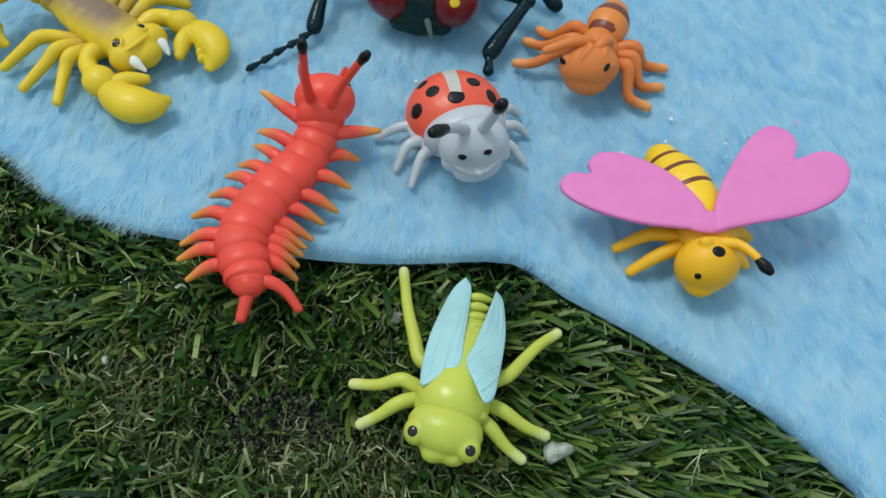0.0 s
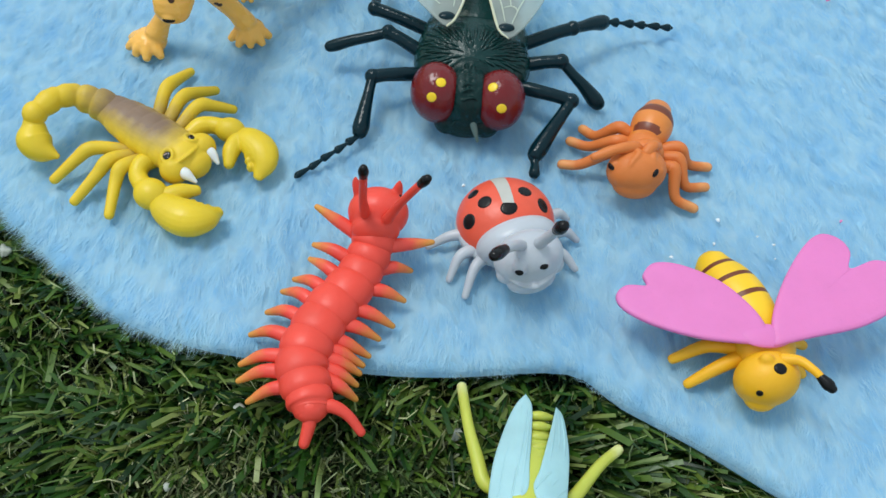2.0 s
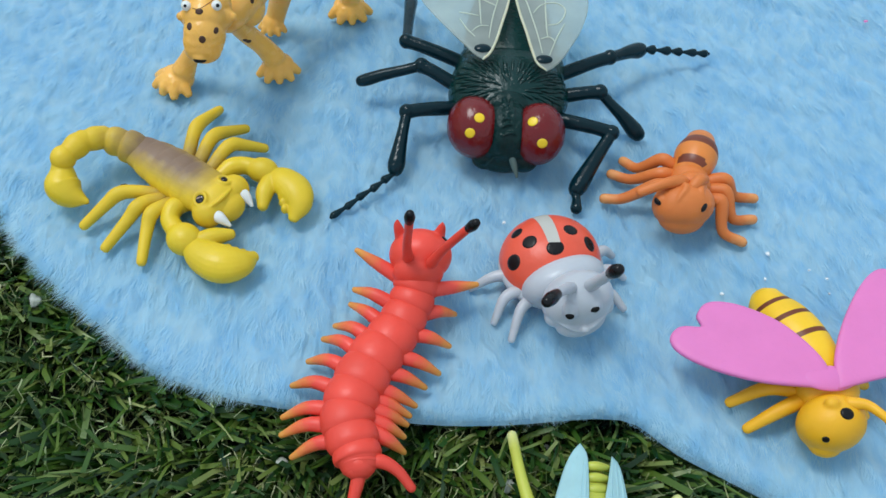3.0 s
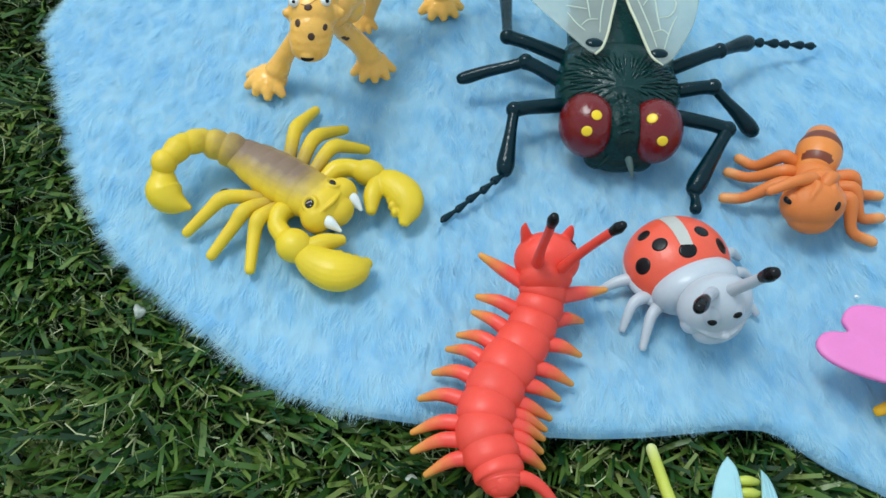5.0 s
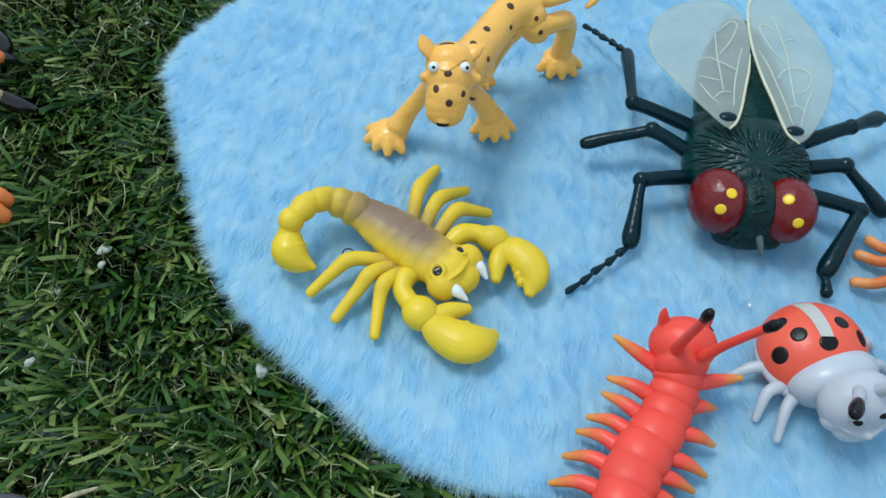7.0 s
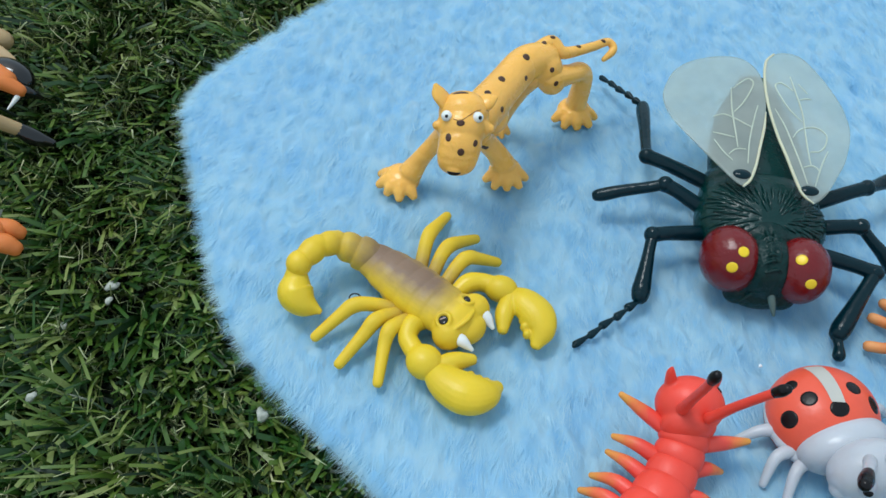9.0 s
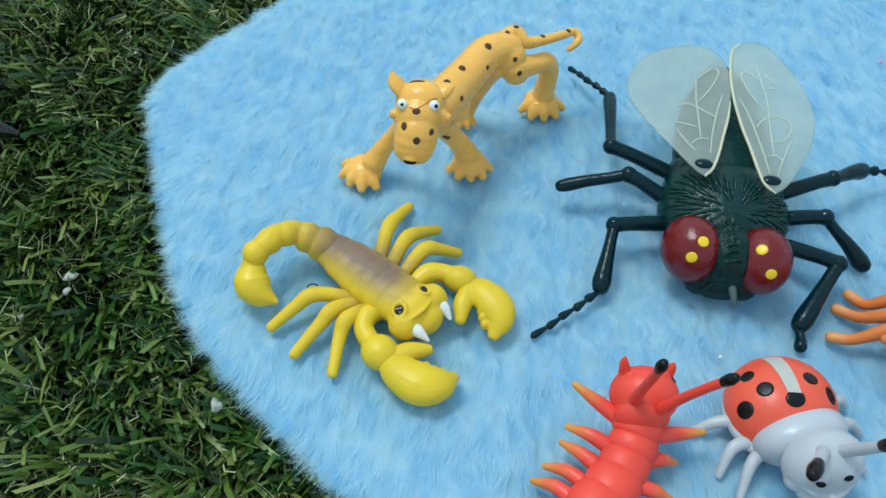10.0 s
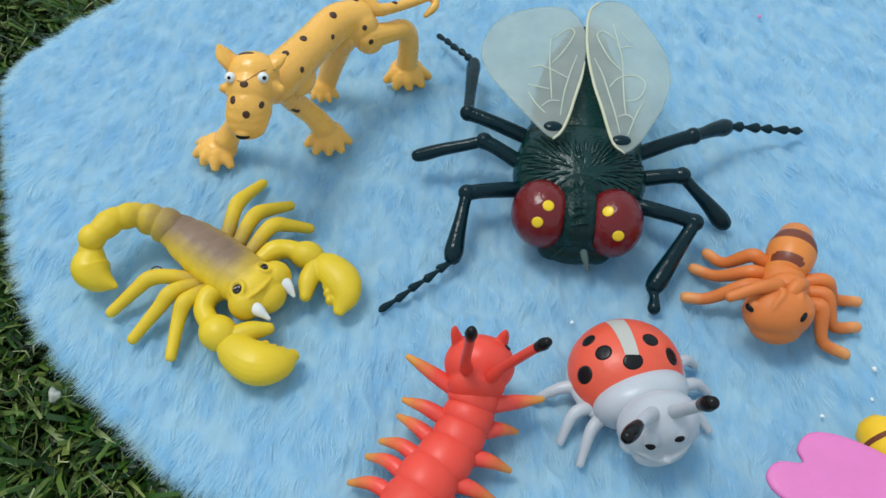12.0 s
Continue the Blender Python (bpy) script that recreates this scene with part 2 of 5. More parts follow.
def tube(bm, pts, radii, seg=12, per=5, flat=1.0):
    """A rounded limb through pts; radii at the points; flat: height over width. Keeps how far along each vertex lies as "paint"."""
    lay = bm.verts.layers.float.get("paint") or bm.verts.layers.float.new("paint")
    rows = spline([(*p, r) for p, r in zip(pts, radii)], per)
    c = [Vector(r[:3]) for r in rows]
    rad = [max(0.05, float(r[3])) for r in rows]
    d = [(c[min(i + 1, len(c) - 1)] - c[max(i - 1, 0)]).normalized() for i in range(len(c))]
    caps = [(60, 0.5, 0.87), (30, 0.87, 0.5)]
    rings = [(c[0] - d[0] * rad[0] * s * (flat if flat < 1 else 1), d[0], rad[0] * k, 0.0) for _, k, s in caps]
    rings += [(c[i], d[i], rad[i], i / (len(c) - 1)) for i in range(len(c))]
    rings += [(c[-1] + d[-1] * rad[-1] * s * (flat if flat < 1 else 1), d[-1], rad[-1] * k, 1.0) for _, k, s in reversed(caps)]
    side = Vector((0, 0, 1)).cross(d[0])
    if side.length < 0.2:
        side = Vector((1, 0, 0))
    made = []
    for p, w, r, u in rings:
        if flat != 1.0 and abs(w.z) < 0.9:
            side = Vector((0, 0, 1)).cross(w)
        side = (side - w * side.dot(w)).normalized()
        up = w.cross(side)
        ring = []
        for k in range(seg):
            a = 2 * math.pi * k / seg
            v = bm.verts.new(p + side * (r * math.cos(a)) + up * (r * flat * math.sin(a)))
            v[lay] = u
            ring.append(v)
        made.append(ring)
    for a, b in zip(made, made[1:]):
        for k in range(seg):
            bm.faces.new((a[k], a[(k + 1) % seg], b[(k + 1) % seg], b[k]))
    bm.faces.new(list(reversed(made[0])))
    bm.faces.new(made[-1])
    return bm


def ball(bm, c, r, turn=(0, 0, 0), seg=28, rings=18):
    m = pose(*c, *turn) @ Matrix.Diagonal((*(r if hasattr(r, "__len__") else (r, r, r)), 1))
    bmesh.ops.create_uvsphere(bm, u_segments=seg, v_segments=rings, radius=1, matrix=m)
    return bm


def B():
    return bmesh.new()


def limb(pts, radii, **k):
    return tube(B(), pts, radii, **k)


def plate(outline, thick, per=5, lift=None, dome=0.0):
    """A flat piece with a smooth outline; lift(x, y) gives its middle height in mm; its rim is rounded and it bulges by dome."""
    ring = spline([*outline, outline[0]], per)[:-1]
    mid = np.mean(ring, axis=0)
    bm = B()
    steps = ((0.0, 1.0), (0.35, 1.0), (0.7, 1.0), (0.9, 0.98), (0.975, 0.85), (1.0, 0.35))
    layers = []
    for sign in (1, -1):
        rows = []
        for s, t in steps[1:]:
            row = []
            for p in ring:
                q = mid + (np.array(p) - mid) * s
                h = lift(q[0], q[1]) if lift else q[2]
                row.append(bm.verts.new((q[0], q[1], h + sign * thick / 2 * t + dome * (1 - s * s))))
            rows.append(row)
        hub = bm.verts.new((mid[0], mid[1], (lift(mid[0], mid[1]) if lift else mid[2]) + sign * thick / 2 + dome))
        n = len(ring)
        for k in range(n):
            bm.faces.new((hub, rows[0][k], rows[0][(k + 1) % n]))
        for a, b in zip(rows, rows[1:]):
            for k in range(n):
                bm.faces.new((a[k], b[k], b[(k + 1) % n], a[(k + 1) % n]))
        layers.append(rows[-1])
    for k in range(len(ring)):
        bm.faces.new((layers[0][k], layers[1][k], layers[1][(k + 1) % len(ring)], layers[0][(k + 1) % len(ring)]))
    return bm


def skin(*bms):
    """What decals are laid on: the faces of one or more meshes."""
    for b in bms:
        b.normal_update()
    trees = [BVHTree.FromBMesh(b) for b in bms]

    def first(origin, way):
        best = None
        for t in trees:
            hit = t.ray_cast(origin, way)
            if hit[0] is not None and (best is None or hit[3] < best[3]):
                best = hit
        return best
    return first


def decal(first, at, way, rx, ry, turn=0.0, proud=0.22, rings=4, seg=20):
    """A thin patch of paint that follows the surface which lies at the place "at", seen along way."""
    bm = B()
    way = Vector(way).normalized()
    hit = first(Vector(at) - way * 40, way)
    if hit is None:
        return ball(bm, at, (0.2, 0.2, 0.2), seg=8, rings=6)
    n = hit[1] if hit[1].dot(way) < 0 else -hit[1]
    side = n.cross(Vector((0.0, 1.0, 0.001))).normalized()
    up = n.cross(side)
    a = radians(turn)
    side, up = side * math.cos(a) + up * math.sin(a), up * math.cos(a) - side * math.sin(a)
    grid = []
    for i in range(rings + 2):
        s = min(i, rings) / rings
        row = []
        for k in range(seg if i else 1):
            t = 2 * math.pi * k / seg
            p = hit[0] + side * (rx * s * math.cos(t)) + up * (ry * s * math.sin(t))
            h = first(p + n * 6, -n)
            q = h[0] if h is not None and h[3] < 14 else p
            row.append(bm.verts.new(q + n * (proud if i < rings else (proud * 0.5 if i == rings else -0.3))))
        grid.append(row)
    for k in range(seg):
        bm.faces.new((grid[0][0], grid[1][k], grid[1][(k + 1) % seg]))
    for a, b in zip(grid[1:], grid[2:]):
        for k in range(seg):
            bm.faces.new((a[k], b[k], b[(k + 1) % seg], a[(k + 1) % seg]))
    return bm


CAM_A, CAM_B, CAM_C = Vector((-43, 86, 268)), Vector((0, 0, 267)), Vector((-111, 81, 276))      # camera positions at 12, 0 and 9.5 s, so marks fit its view


# lays a mark along the line of sight from one camera position
def mark(first, at, over, rx, ry, turn=0.0, proud=0.22):
    return decal(first, at, Vector(at) - over, rx, ry, turn, proud)


def seam(first, pts, over, r, proud=0.1):
    """A fine moulded line laid on a surface through the places where pts lie, seen from over."""
    line = []
    for p in pts:
        way = (Vector(p) - over).normalized()
        h = first(over, way)
        if h:
            line.append(h[0] - way * proud)
    return limb(line, [r] * len(line), seg=7, per=4) if len(line) > 1 else ball(B(), pts[0], 0.2, seg=8, rings=6)


# ---- ground, turf and blanket ----
OUTLINE = [(154, 86), (130, 112.5), (109, 127.5), (87, 142.5), (62, 157.5), (42.5, 171.5), (0, 169.8), (-30, 170.5), (-80, 177), (-105, 183),
           (-128, 193.2), (-146, 208), (-172, 231), (-191.2, 251.2), (-205.2, 274.4), (-218.6, 308.4), (-232, 345), (-242, 373), (-238, 386),
           (-230, 405), (-211, 432), (-188, 459), (-150, 500), (-90, 548), (0, 590), (120, 610), (250, 590), (330, 520), (350, 400),
           (335, 270), (300, 150), (240, 60), (175, 40)]
EDGE = np.array(OUTLINE, float)
GROUND_Z, SOIL = -24.0, (-38.0, 114.0)


def inside(x, y):
    """How far each place lies within the blanket's outline, in mm; negative outside."""
    x, y = np.asarray(x, float), np.asarray(y, float)
    best, odd = np.full(x.shape, 1e9), np.zeros(x.shape, bool)
    for (ax, ay), (bx, by) in zip(EDGE, np.roll(EDGE, -1, 0)):
        t = np.clip(((x - ax) * (bx - ax) + (y - ay) * (by - ay)) / ((bx - ax) ** 2 + (by - ay) ** 2), 0, 1)
        best = np.minimum(best, np.hypot(x - ax - t * (bx - ax), y - ay - t * (by - ay)))
        cross = (ay > y) != (by > y)
        odd ^= cross & (x < (bx - ax) * (y - ay) / (by - ay + 1e-12) + ax)
    return np.where(odd, best, -best)


def waves(x, y, size, seed):
    """Smooth noise from -1 to 1 made of a few crossing waves."""
    r = np.random.default_rng(seed)
    out = np.zeros(np.shape(x))
    for _ in range(7):
        a, k, p = r.uniform(0, 6.28), r.uniform(0.6, 1.7) * 6.28 / size, r.uniform(0, 6.28)
        out += np.sin(k * (x * np.cos(a) + y * np.sin(a)) + p)
    return out / 3.5


def strips(name, pts, width, side, mat):
    """Many ribbons in one mesh. pts: (n, k, 3) mm; width: (n, k) mm; side: (n, 3) across each ribbon."""
    n, k, _ = pts.shape
    off = side[:, None, :] * (width / 2)[:, :, None]
    verts = np.concatenate([pts - off, pts + off], axis=2).reshape(n * k * 2, 3) * MM
    base = (np.arange(n) * k * 2)[:, None]
    i = np.arange(k - 1)[None, :] * 2
    quads = np.stack([base + i, base + i + 1, base + i + 3, base + i + 2], axis=2).reshape(-1, 4)
    me = bpy.data.meshes.new(name)
    me.vertices.add(len(verts))
    me.vertices.foreach_set("co", verts.astype(np.float32).ravel())
    me.loops.add(quads.size)
    me.loops.foreach_set("vertex_index", quads.astype(np.int32).ravel())
    me.polygons.add(len(quads))
    me.polygons.foreach_set("loop_start", np.arange(0, quads.size, 4, dtype=np.int32))
    me.polygons.foreach_set("loop_total", np.full(len(quads), 4, dtype=np.int32))
    me.update()
    me.validate()
    me.materials.append(mat)
    me.shade_smooth()
    return new(name, me)


def ground_sheet():
    bm = B()
    size = 60000.0
    ticks = [-size, -4000, -1200, *range(-600, 601, 40), 1200, 4000, size]
    rows = [[bm.verts.new((x * MM, (y + 280) * MM, (GROUND_Z + (0.8 * math.sin(x * 0.05) * math.sin(y * 0.043) if abs(x) < 700 and abs(y) < 700 else 0)) * MM)) for x in ticks] for y in ticks]
    for a, b in zip(rows, rows[1:]):
        for k in range(len(ticks) - 1):
            bm.faces.new((a[k], a[k + 1], b[k + 1], b[k]))
    me = bpy.data.meshes.new("ground")
    bm.to_mesh(me)
    bm.free()
    me.materials.append(EARTH)
    me.shade_smooth()
    return tagged(new("ground", me), "dark soil and backing under green artificial turf", "ground", kind="structure")


ground_sheet()
rng = np.random.default_rng(7)


def soil_mask(x, y):
    """1 in the bare patch, falling to 0 outside it."""
    d = np.hypot((x - SOIL[0]) / 50, (y - SOIL[1] + 0.2 * (x - SOIL[0])) / 24) + 0.3 * waves(x, y, 22, 5)
    return np.clip(1.5 - d, 0, 1)


def scatter(n, x0, x1, y0, y1):
    return rng.uniform(x0, x1, n), rng.uniform(y0, y1, n)


def lie(x, y):
    """The way in which the turf leans: combed out from under the near edge of the blanket, loosely tangled elsewhere."""
    combed = np.interp(x, [-150, -80, -30, 15, 50, 120], [-2.3, -2.0, -1.5, -0.95, -0.5, -0.42])
    tangled = -1.9 + 1.5 * waves(x, y, 90, 11) + 0.8 * waves(x, y, 28, 12)
    near = np.clip((190 - y) / 40, 0, 1) * np.clip((x + 190) / 60, 0, 1)
    return np.where(near > 0.5, combed + 0.55 * waves(x, y, 30, 13), tangled)


def grass(name, spots, width, length, mat, lay, label, k=5, curl=0.0, bald=0.9, within=0.0):
    """Turf fibres rooted in the ground at the spots, in tufts of uneven height: they rise, bend over and lie in loosely shared directions.
    within: only where the bare patch is at least so bare."""
    x, y = spots
    d = inside(x, y)
    bare = soil_mask(x, y)
    keep = (d < 10) & (rng.uniform(size=x.shape) > bare * bald) & (bare >= within)
    x, y, d, bare = x[keep], y[keep], d[keep], bare[keep]
    n = len(x)
    tuft = np.clip(0.5 + 0.42 * waves(x, y, 21, 14) + 0.3 * waves(x, y, 10, 15), 0, 1)
    combed = np.clip((x - 5) / 30, 0, 1) * np.clip((190 - y) / 30, 0, 1)
    head = lie(x, y) + rng.normal(0, 0.62, n) * (1 - 0.5 * combed)
    ln = rng.uniform(*length, n) * (0.72 + 0.36 * tuft) * (1 + 0.3 * combed) * (1 - 0.5 * bare)
    lean = np.clip(rng.normal(lay, 0.22, n) * (1 - 0.22 * combed), 0.15, 1.45)
    pts = np.zeros((n, k, 3))
    pts[:, 0] = np.stack([x, y, np.full(n, GROUND_Z - 1.0)], 1)
    turn = rng.normal(0, 0.4 + curl, (n, k)).cumsum(1) * (0.3 + curl)
    for i in range(1, k):
        u = i / (k - 1)
        tilt = np.clip(lean * (0.25 + 1.1 * u), 0, 1.62)
        h = head + turn[:, i]
        step = ln / (k - 1)
        pts[:, i] = pts[:, i - 1] + np.stack([np.sin(tilt) * np.cos(h), np.sin(tilt) * np.sin(h), np.cos(tilt)], 1) * step[:, None]
    roof = np.where(inside(pts[:, -1, 0], pts[:, -1, 1]) > -2, -9.5, -1.5 - (9.0 + 3.0 * combed) * (1 - tuft) - rng.gamma(1.4, 2.0, n).clip(0, 9) - 4.0 * bare)
    top = pts[:, :, 2].max(1)
    squash = np.minimum(1.0, (np.maximum(roof, GROUND_Z + 2) - GROUND_Z) / np.maximum(top - GROUND_Z, 1e-3))
    pts[:, :, 2] = GROUND_Z + (pts[:, :, 2] - GROUND_Z) * squash[:, None]
    spin = head + math.pi / 2 + rng.normal(0, 0.45, n)
    side = np.stack([np.cos(spin), np.sin(spin), rng.normal(0, 0.35, n)], 1)
    side /= np.linalg.norm(side, axis=1)[:, None]
    end = np.where(rng.uniform(size=n) < 0.6, rng.uniform(0.75, 1.0, n), rng.uniform(0.15, 0.6, n))[:, None]
    w = rng.uniform(*width, n)[:, None] * (1 - (1 - end) * np.linspace(0.0, 1.0, k)[None, :] ** 2)
    ob = strips(name, pts, w, side, mat)
    return tagged(ob, label, "grass", kind="stuff")


near = scatter(52000, -400, 190, 50, 560)
far_a = scatter(22000, -900, 900, -600, 1100)
grass("turf_blades", [np.concatenate(p) for p in zip(near, far_a)], (1.1, 2.7), (18, 36), BLADE, 0.8,
      "flattened green artificial turf blades with cut ends")
grass("turf_thatch", scatter(26000, -400, 190, 50, 560), (0.3, 0.8), (20, 36), CURL, 0.62,
      "fine curly tan and olive thatch between turf blades", k=7, curl=0.9, bald=0.5)
grass("worn_turf", scatter(16000, -110, 40, 60, 165), (0.5, 1.3), (17, 30), WORN, 0.75,
      "short worn grey-green curls in a bare patch", k=6, curl=0.7, bald=0.85, within=0.12)


def soil_grains():
    """Loose dark grains in the bare patch and thinly over the ground."""
    bm = B()
    x, y = scatter(6000, -110, 30, 78, 150)
    keep = rng.uniform(size=x.shape) < soil_mask(x, y)
    for px, py in zip(x[keep][:1600], y[keep][:1600]):
        r = rng.uniform(0.35, 1.1)
        m = pose(px, py, GROUND_Z + 0.8 + rng.uniform(0, 3.5), *rng.uniform(0, 360, 3)) @ Matrix.Diagonal((r, r * rng.uniform(0.6, 1), r * rng.uniform(0.5, 0.9), 1))
        bmesh.ops.create_icosphere(bm, subdivisions=1, radius=1, matrix=m)
    for v in bm.verts:
        v.co *= MM
    me = bpy.data.meshes.new("soil_grains")
    bm.to_mesh(me)
    bm.free()
    me.materials.append(GRAIN)
    return tagged(new("soil_grains", me), "loose dark grit in a bare patch of turf", "soil", kind="stuff")


soil_grains()


def pile_heading(x, y):
    """The way in which the pile is brushed: towards the near edge, wandering a little, and fanned out at the far edge."""
    return -1.6 + 0.28 * waves(x, y, 120, 23) + 0.16 * waves(x, y, 34, 24) - 0.35 * np.clip((-60 - x) / 120, 0, 1)


def pile_height(x, y):
    """The height of the brushed surface in mm: soft swells, and long locks drawn out along the brushing."""
    wander = 2.5 * waves(x, y, 40, 31) + 0.9 * waves(x, y, 15, 36)
    locks = waves(x * 1.3 + wander, y * 0.68, 9.0, 32) * 0.66 + waves(x * 1.35 + wander, y * 0.6, 5.0, 34) * 0.27
    return -1.6 + 0.8 * waves(x, y, 60, 35) + 0.75 * waves(x, y, 24, 37) + 0.6 * waves(x + wander, y * 0.62, 12, 38) + locks


def blanket():
    top = thing("plush_blanket", 40, 330, -10, "pale blue plush blanket with brushed pile on the turf", "blanket")
    ring = spline([(*p, 0) for p in OUTLINE] + [(*OUTLINE[0], 0)], 4)[:-1]
    bm = B()
    mid = Vector((50, 330, 0))
    levels = ((-10.0, -1.0), (-7.5, 0.4), (-5.5, -0.8), (-4.6, -5.0))
    loops = []
    for z, grow in levels:
        loop = []
        for p in ring:
            q = Vector(p)
            out = (q - mid).normalized()
            loop.append(bm.verts.new(q + out * grow + Vector((0, 0, z))))
        loops.append(loop)
    n = len(ring)
    for a, b in zip(loops, loops[1:]):
        for k in range(n):
            bm.faces.new((a[k], a[(k + 1) % n], b[(k + 1) % n], b[k]))
    bm.faces.new(loops[-1])
    bm.faces.new(list(reversed(loops[0])))
    part("backing", bm, BACKING, top, flat=True)
    # the pile: a dense brushed surface, and the loose fibres that stand out of it
    step = 1.3
    gx, gy = np.meshgrid(np.arange(-246, 354, step), np.arange(38, 613, step))
    gx, gy = gx + rng.uniform(-0.3, 0.3, gx.shape), gy + rng.uniform(-0.3, 0.3, gy.shape)
    d = inside(gx.ravel(), gy.ravel()).reshape(gx.shape)
    gz = pile_height(gx, gy) - 4.2 * np.clip(1 - d / 6.0, 0, 1) ** 2
    ids = np.full(gx.shape, -1)
    keep = d > 0.0
    ids[keep] = np.arange(keep.sum())
    quads = np.stack([ids[:-1, :-1], ids[:-1, 1:], ids[1:, 1:], ids[1:, :-1]], axis=2).reshape(-1, 4)
    quads = quads[(quads >= 0).all(1)]
    me = bpy.data.meshes.new("plush_surface")
    co = (np.stack([gx[keep], gy[keep], gz[keep]], 1) - np.array((40, 330, -10))) * MM
    me.vertices.add(len(co))
    me.vertices.foreach_set("co", co.astype(np.float32).ravel())
    me.loops.add(quads.size)
    me.loops.foreach_set("vertex_index", quads.astype(np.int32).ravel())
    me.polygons.add(len(quads))
    me.polygons.foreach_set("loop_start", np.arange(0, quads.size, 4, dtype=np.int32))
    me.polygons.foreach_set("loop_total", np.full(len(quads), 4, dtype=np.int32))
    me.update()
    me.validate()
    me.materials.append(BACKING)
    me.shade_smooth()
    pile = new("plush_surface", me)
    pile.parent = top
    tagged(pile, "dense brushed blue plush surface", kind="stuff")
    x, y = scatter(300000, -250, 250, 30, 520)
    x2, y2 = scatter(40000, -250, 355, 30, 615)
    x3, y3 = scatter(1700000, -250, 355, 30, 615)
    e3 = inside(x3, y3)
    x3, y3 = x3[(e3 > -0.3) & (e3 < 4)], y3[(e3 > -0.3) & (e3 < 4)]
    x, y = np.concatenate([x, x2, x3]), np.concatenate([y, y2, y3])
    d = inside(x, y)
    x, y, d = x[d > -0.3], y[d > -0.3], d[d > -0.3]
    n, k = len(x), 3
    head = pile_heading(x, y) + 0.32 * waves(x, y, 15, 41) + rng.normal(0, 0.16, n)
    lean = np.clip(1.42 + 0.06 * waves(x, y, 18, 25) + rng.normal(0, 0.04, n), 0.2, 1.52)
    rim = np.clip(1 - d / 5.0, 0, 1)
    ex, ey = inside(x + 0.5, y) - inside(x - 0.5, y), inside(x, y + 0.5) - inside(x, y - 0.5)
    outward = np.arctan2(-ey, -ex)
    head = np.arctan2((1 - rim) * np.sin(head) + rim * 1.3 * np.sin(outward), (1 - rim) * np.cos(head) + rim * 1.3 * np.cos(outward)) + rng.normal(0, 0.35, n) * rim
    trimmed = np.clip((x + 110) / 60, 0, 1) * np.clip((200 - y) / 15, 0, 1)
    ln = rng.uniform(4.5, 7.5, n) * (1 + 0.35 * rim * waves(x, y, 10, 43)) * (1 - (rng.uniform(0.0, 0.55, n) + 0.45 * trimmed) * rim) * (1 - 0.6 * trimmed * np.clip(1 - d / 9.0, 0, 1))
    z = pile_height(x, y) - 4.2 * np.clip(1 - d / 6.0, 0, 1) ** 2 - 0.45
    pts = np.zeros((n, k, 3))
    pts[:, 0] = np.stack([x, y, z], 1)
    for i in range(1, k):
        tilt = np.clip(lean * (0.8 + 0.25 * i / (k - 1)) + 0.1 * rim, 0, 1.6)
        hh = head + 0.12 * rng.normal(0, 1, n)
        pts[:, i] = pts[:, i - 1] + np.stack([np.sin(tilt) * np.cos(hh), np.sin(tilt) * np.sin(hh), np.cos(tilt)], 1) * (ln / (k - 1))[:, None]
    spin = head + math.pi / 2 + rng.normal(0, 0.3, n)
    side = np.stack([np.cos(spin), np.sin(spin), rng.normal(0, 0.1, n)], 1)
    side /= np.linalg.norm(side, axis=1)[:, None]
    w = (rng.uniform(0.1, 0.2, n) * (1 - 0.3 * rim))[:, None] * np.array([1.0, 0.9, 0.35])[None, :]
    loose = strips("plush_fibre", pts, w, side, PILE)
    loose.location = Vector((-40, -330, 10)) * MM
    loose.parent = top
    tagged(loose, "fine pale blue plush fibres", kind="stuff")
    return top


blanket()


# ---- the toys ----
GROUP = "plastic toy creatures"


def foot(bm, c, heading, size, toes=5, spread=105, z=2.4):
    """A broad low paw with blunt conical toes, heading in degrees."""
    x, y = c
    ball(bm, (x, y, z + 0.8), (size * 0.98, size * 0.98, z + 1.4), seg=20, rings=12)
    for i in range(toes):
        a = radians(heading - spread / 2 + spread * i / (toes - 1))
        far = size * (1.14 if i % 2 else 1.04) * (1.12 if i in (0, toes - 1) else 1.0)
        ca, sa = math.cos(a), math.sin(a)
        tube(bm, [(x + ca * size * 0.3, y + sa * size * 0.3, z + 1.2), (x + ca * size * 0.8, y + sa * size * 0.8, z + 0.6), (x + ca * far, y + sa * far, z - 1.0)],
             [size * 0.42, size * 0.37, size * 0.24], seg=12, per=4)
        ball(bm, (x + ca * size * 0.66, y + sa * size * 0.66, z + 2.6), (size * 0.24,) * 3, seg=10, rings=8)
    return bm


def beaded(a, b, n, thin, thick):
    """A thin foot moulded as a row of flared beads from a to b."""
    pts, rad = [a], [thin]
    for i in range(n):
        for u, r in ((0.3, thin * 1.15), (0.68, thick * (1 - 0.22 * i / n)), (0.86, thick * (0.96 - 0.22 * i / n)), (1.0, thin * 0.85)):
            pts.append(a.lerp(b, (i + u) / n) + Vector((0.25, -0.2, 0.2)) * (1 if i % 2 else -1) * (u if u < 0.9 else 0))
            rad.append(r)
    return limb(pts, rad, seg=10, per=3)


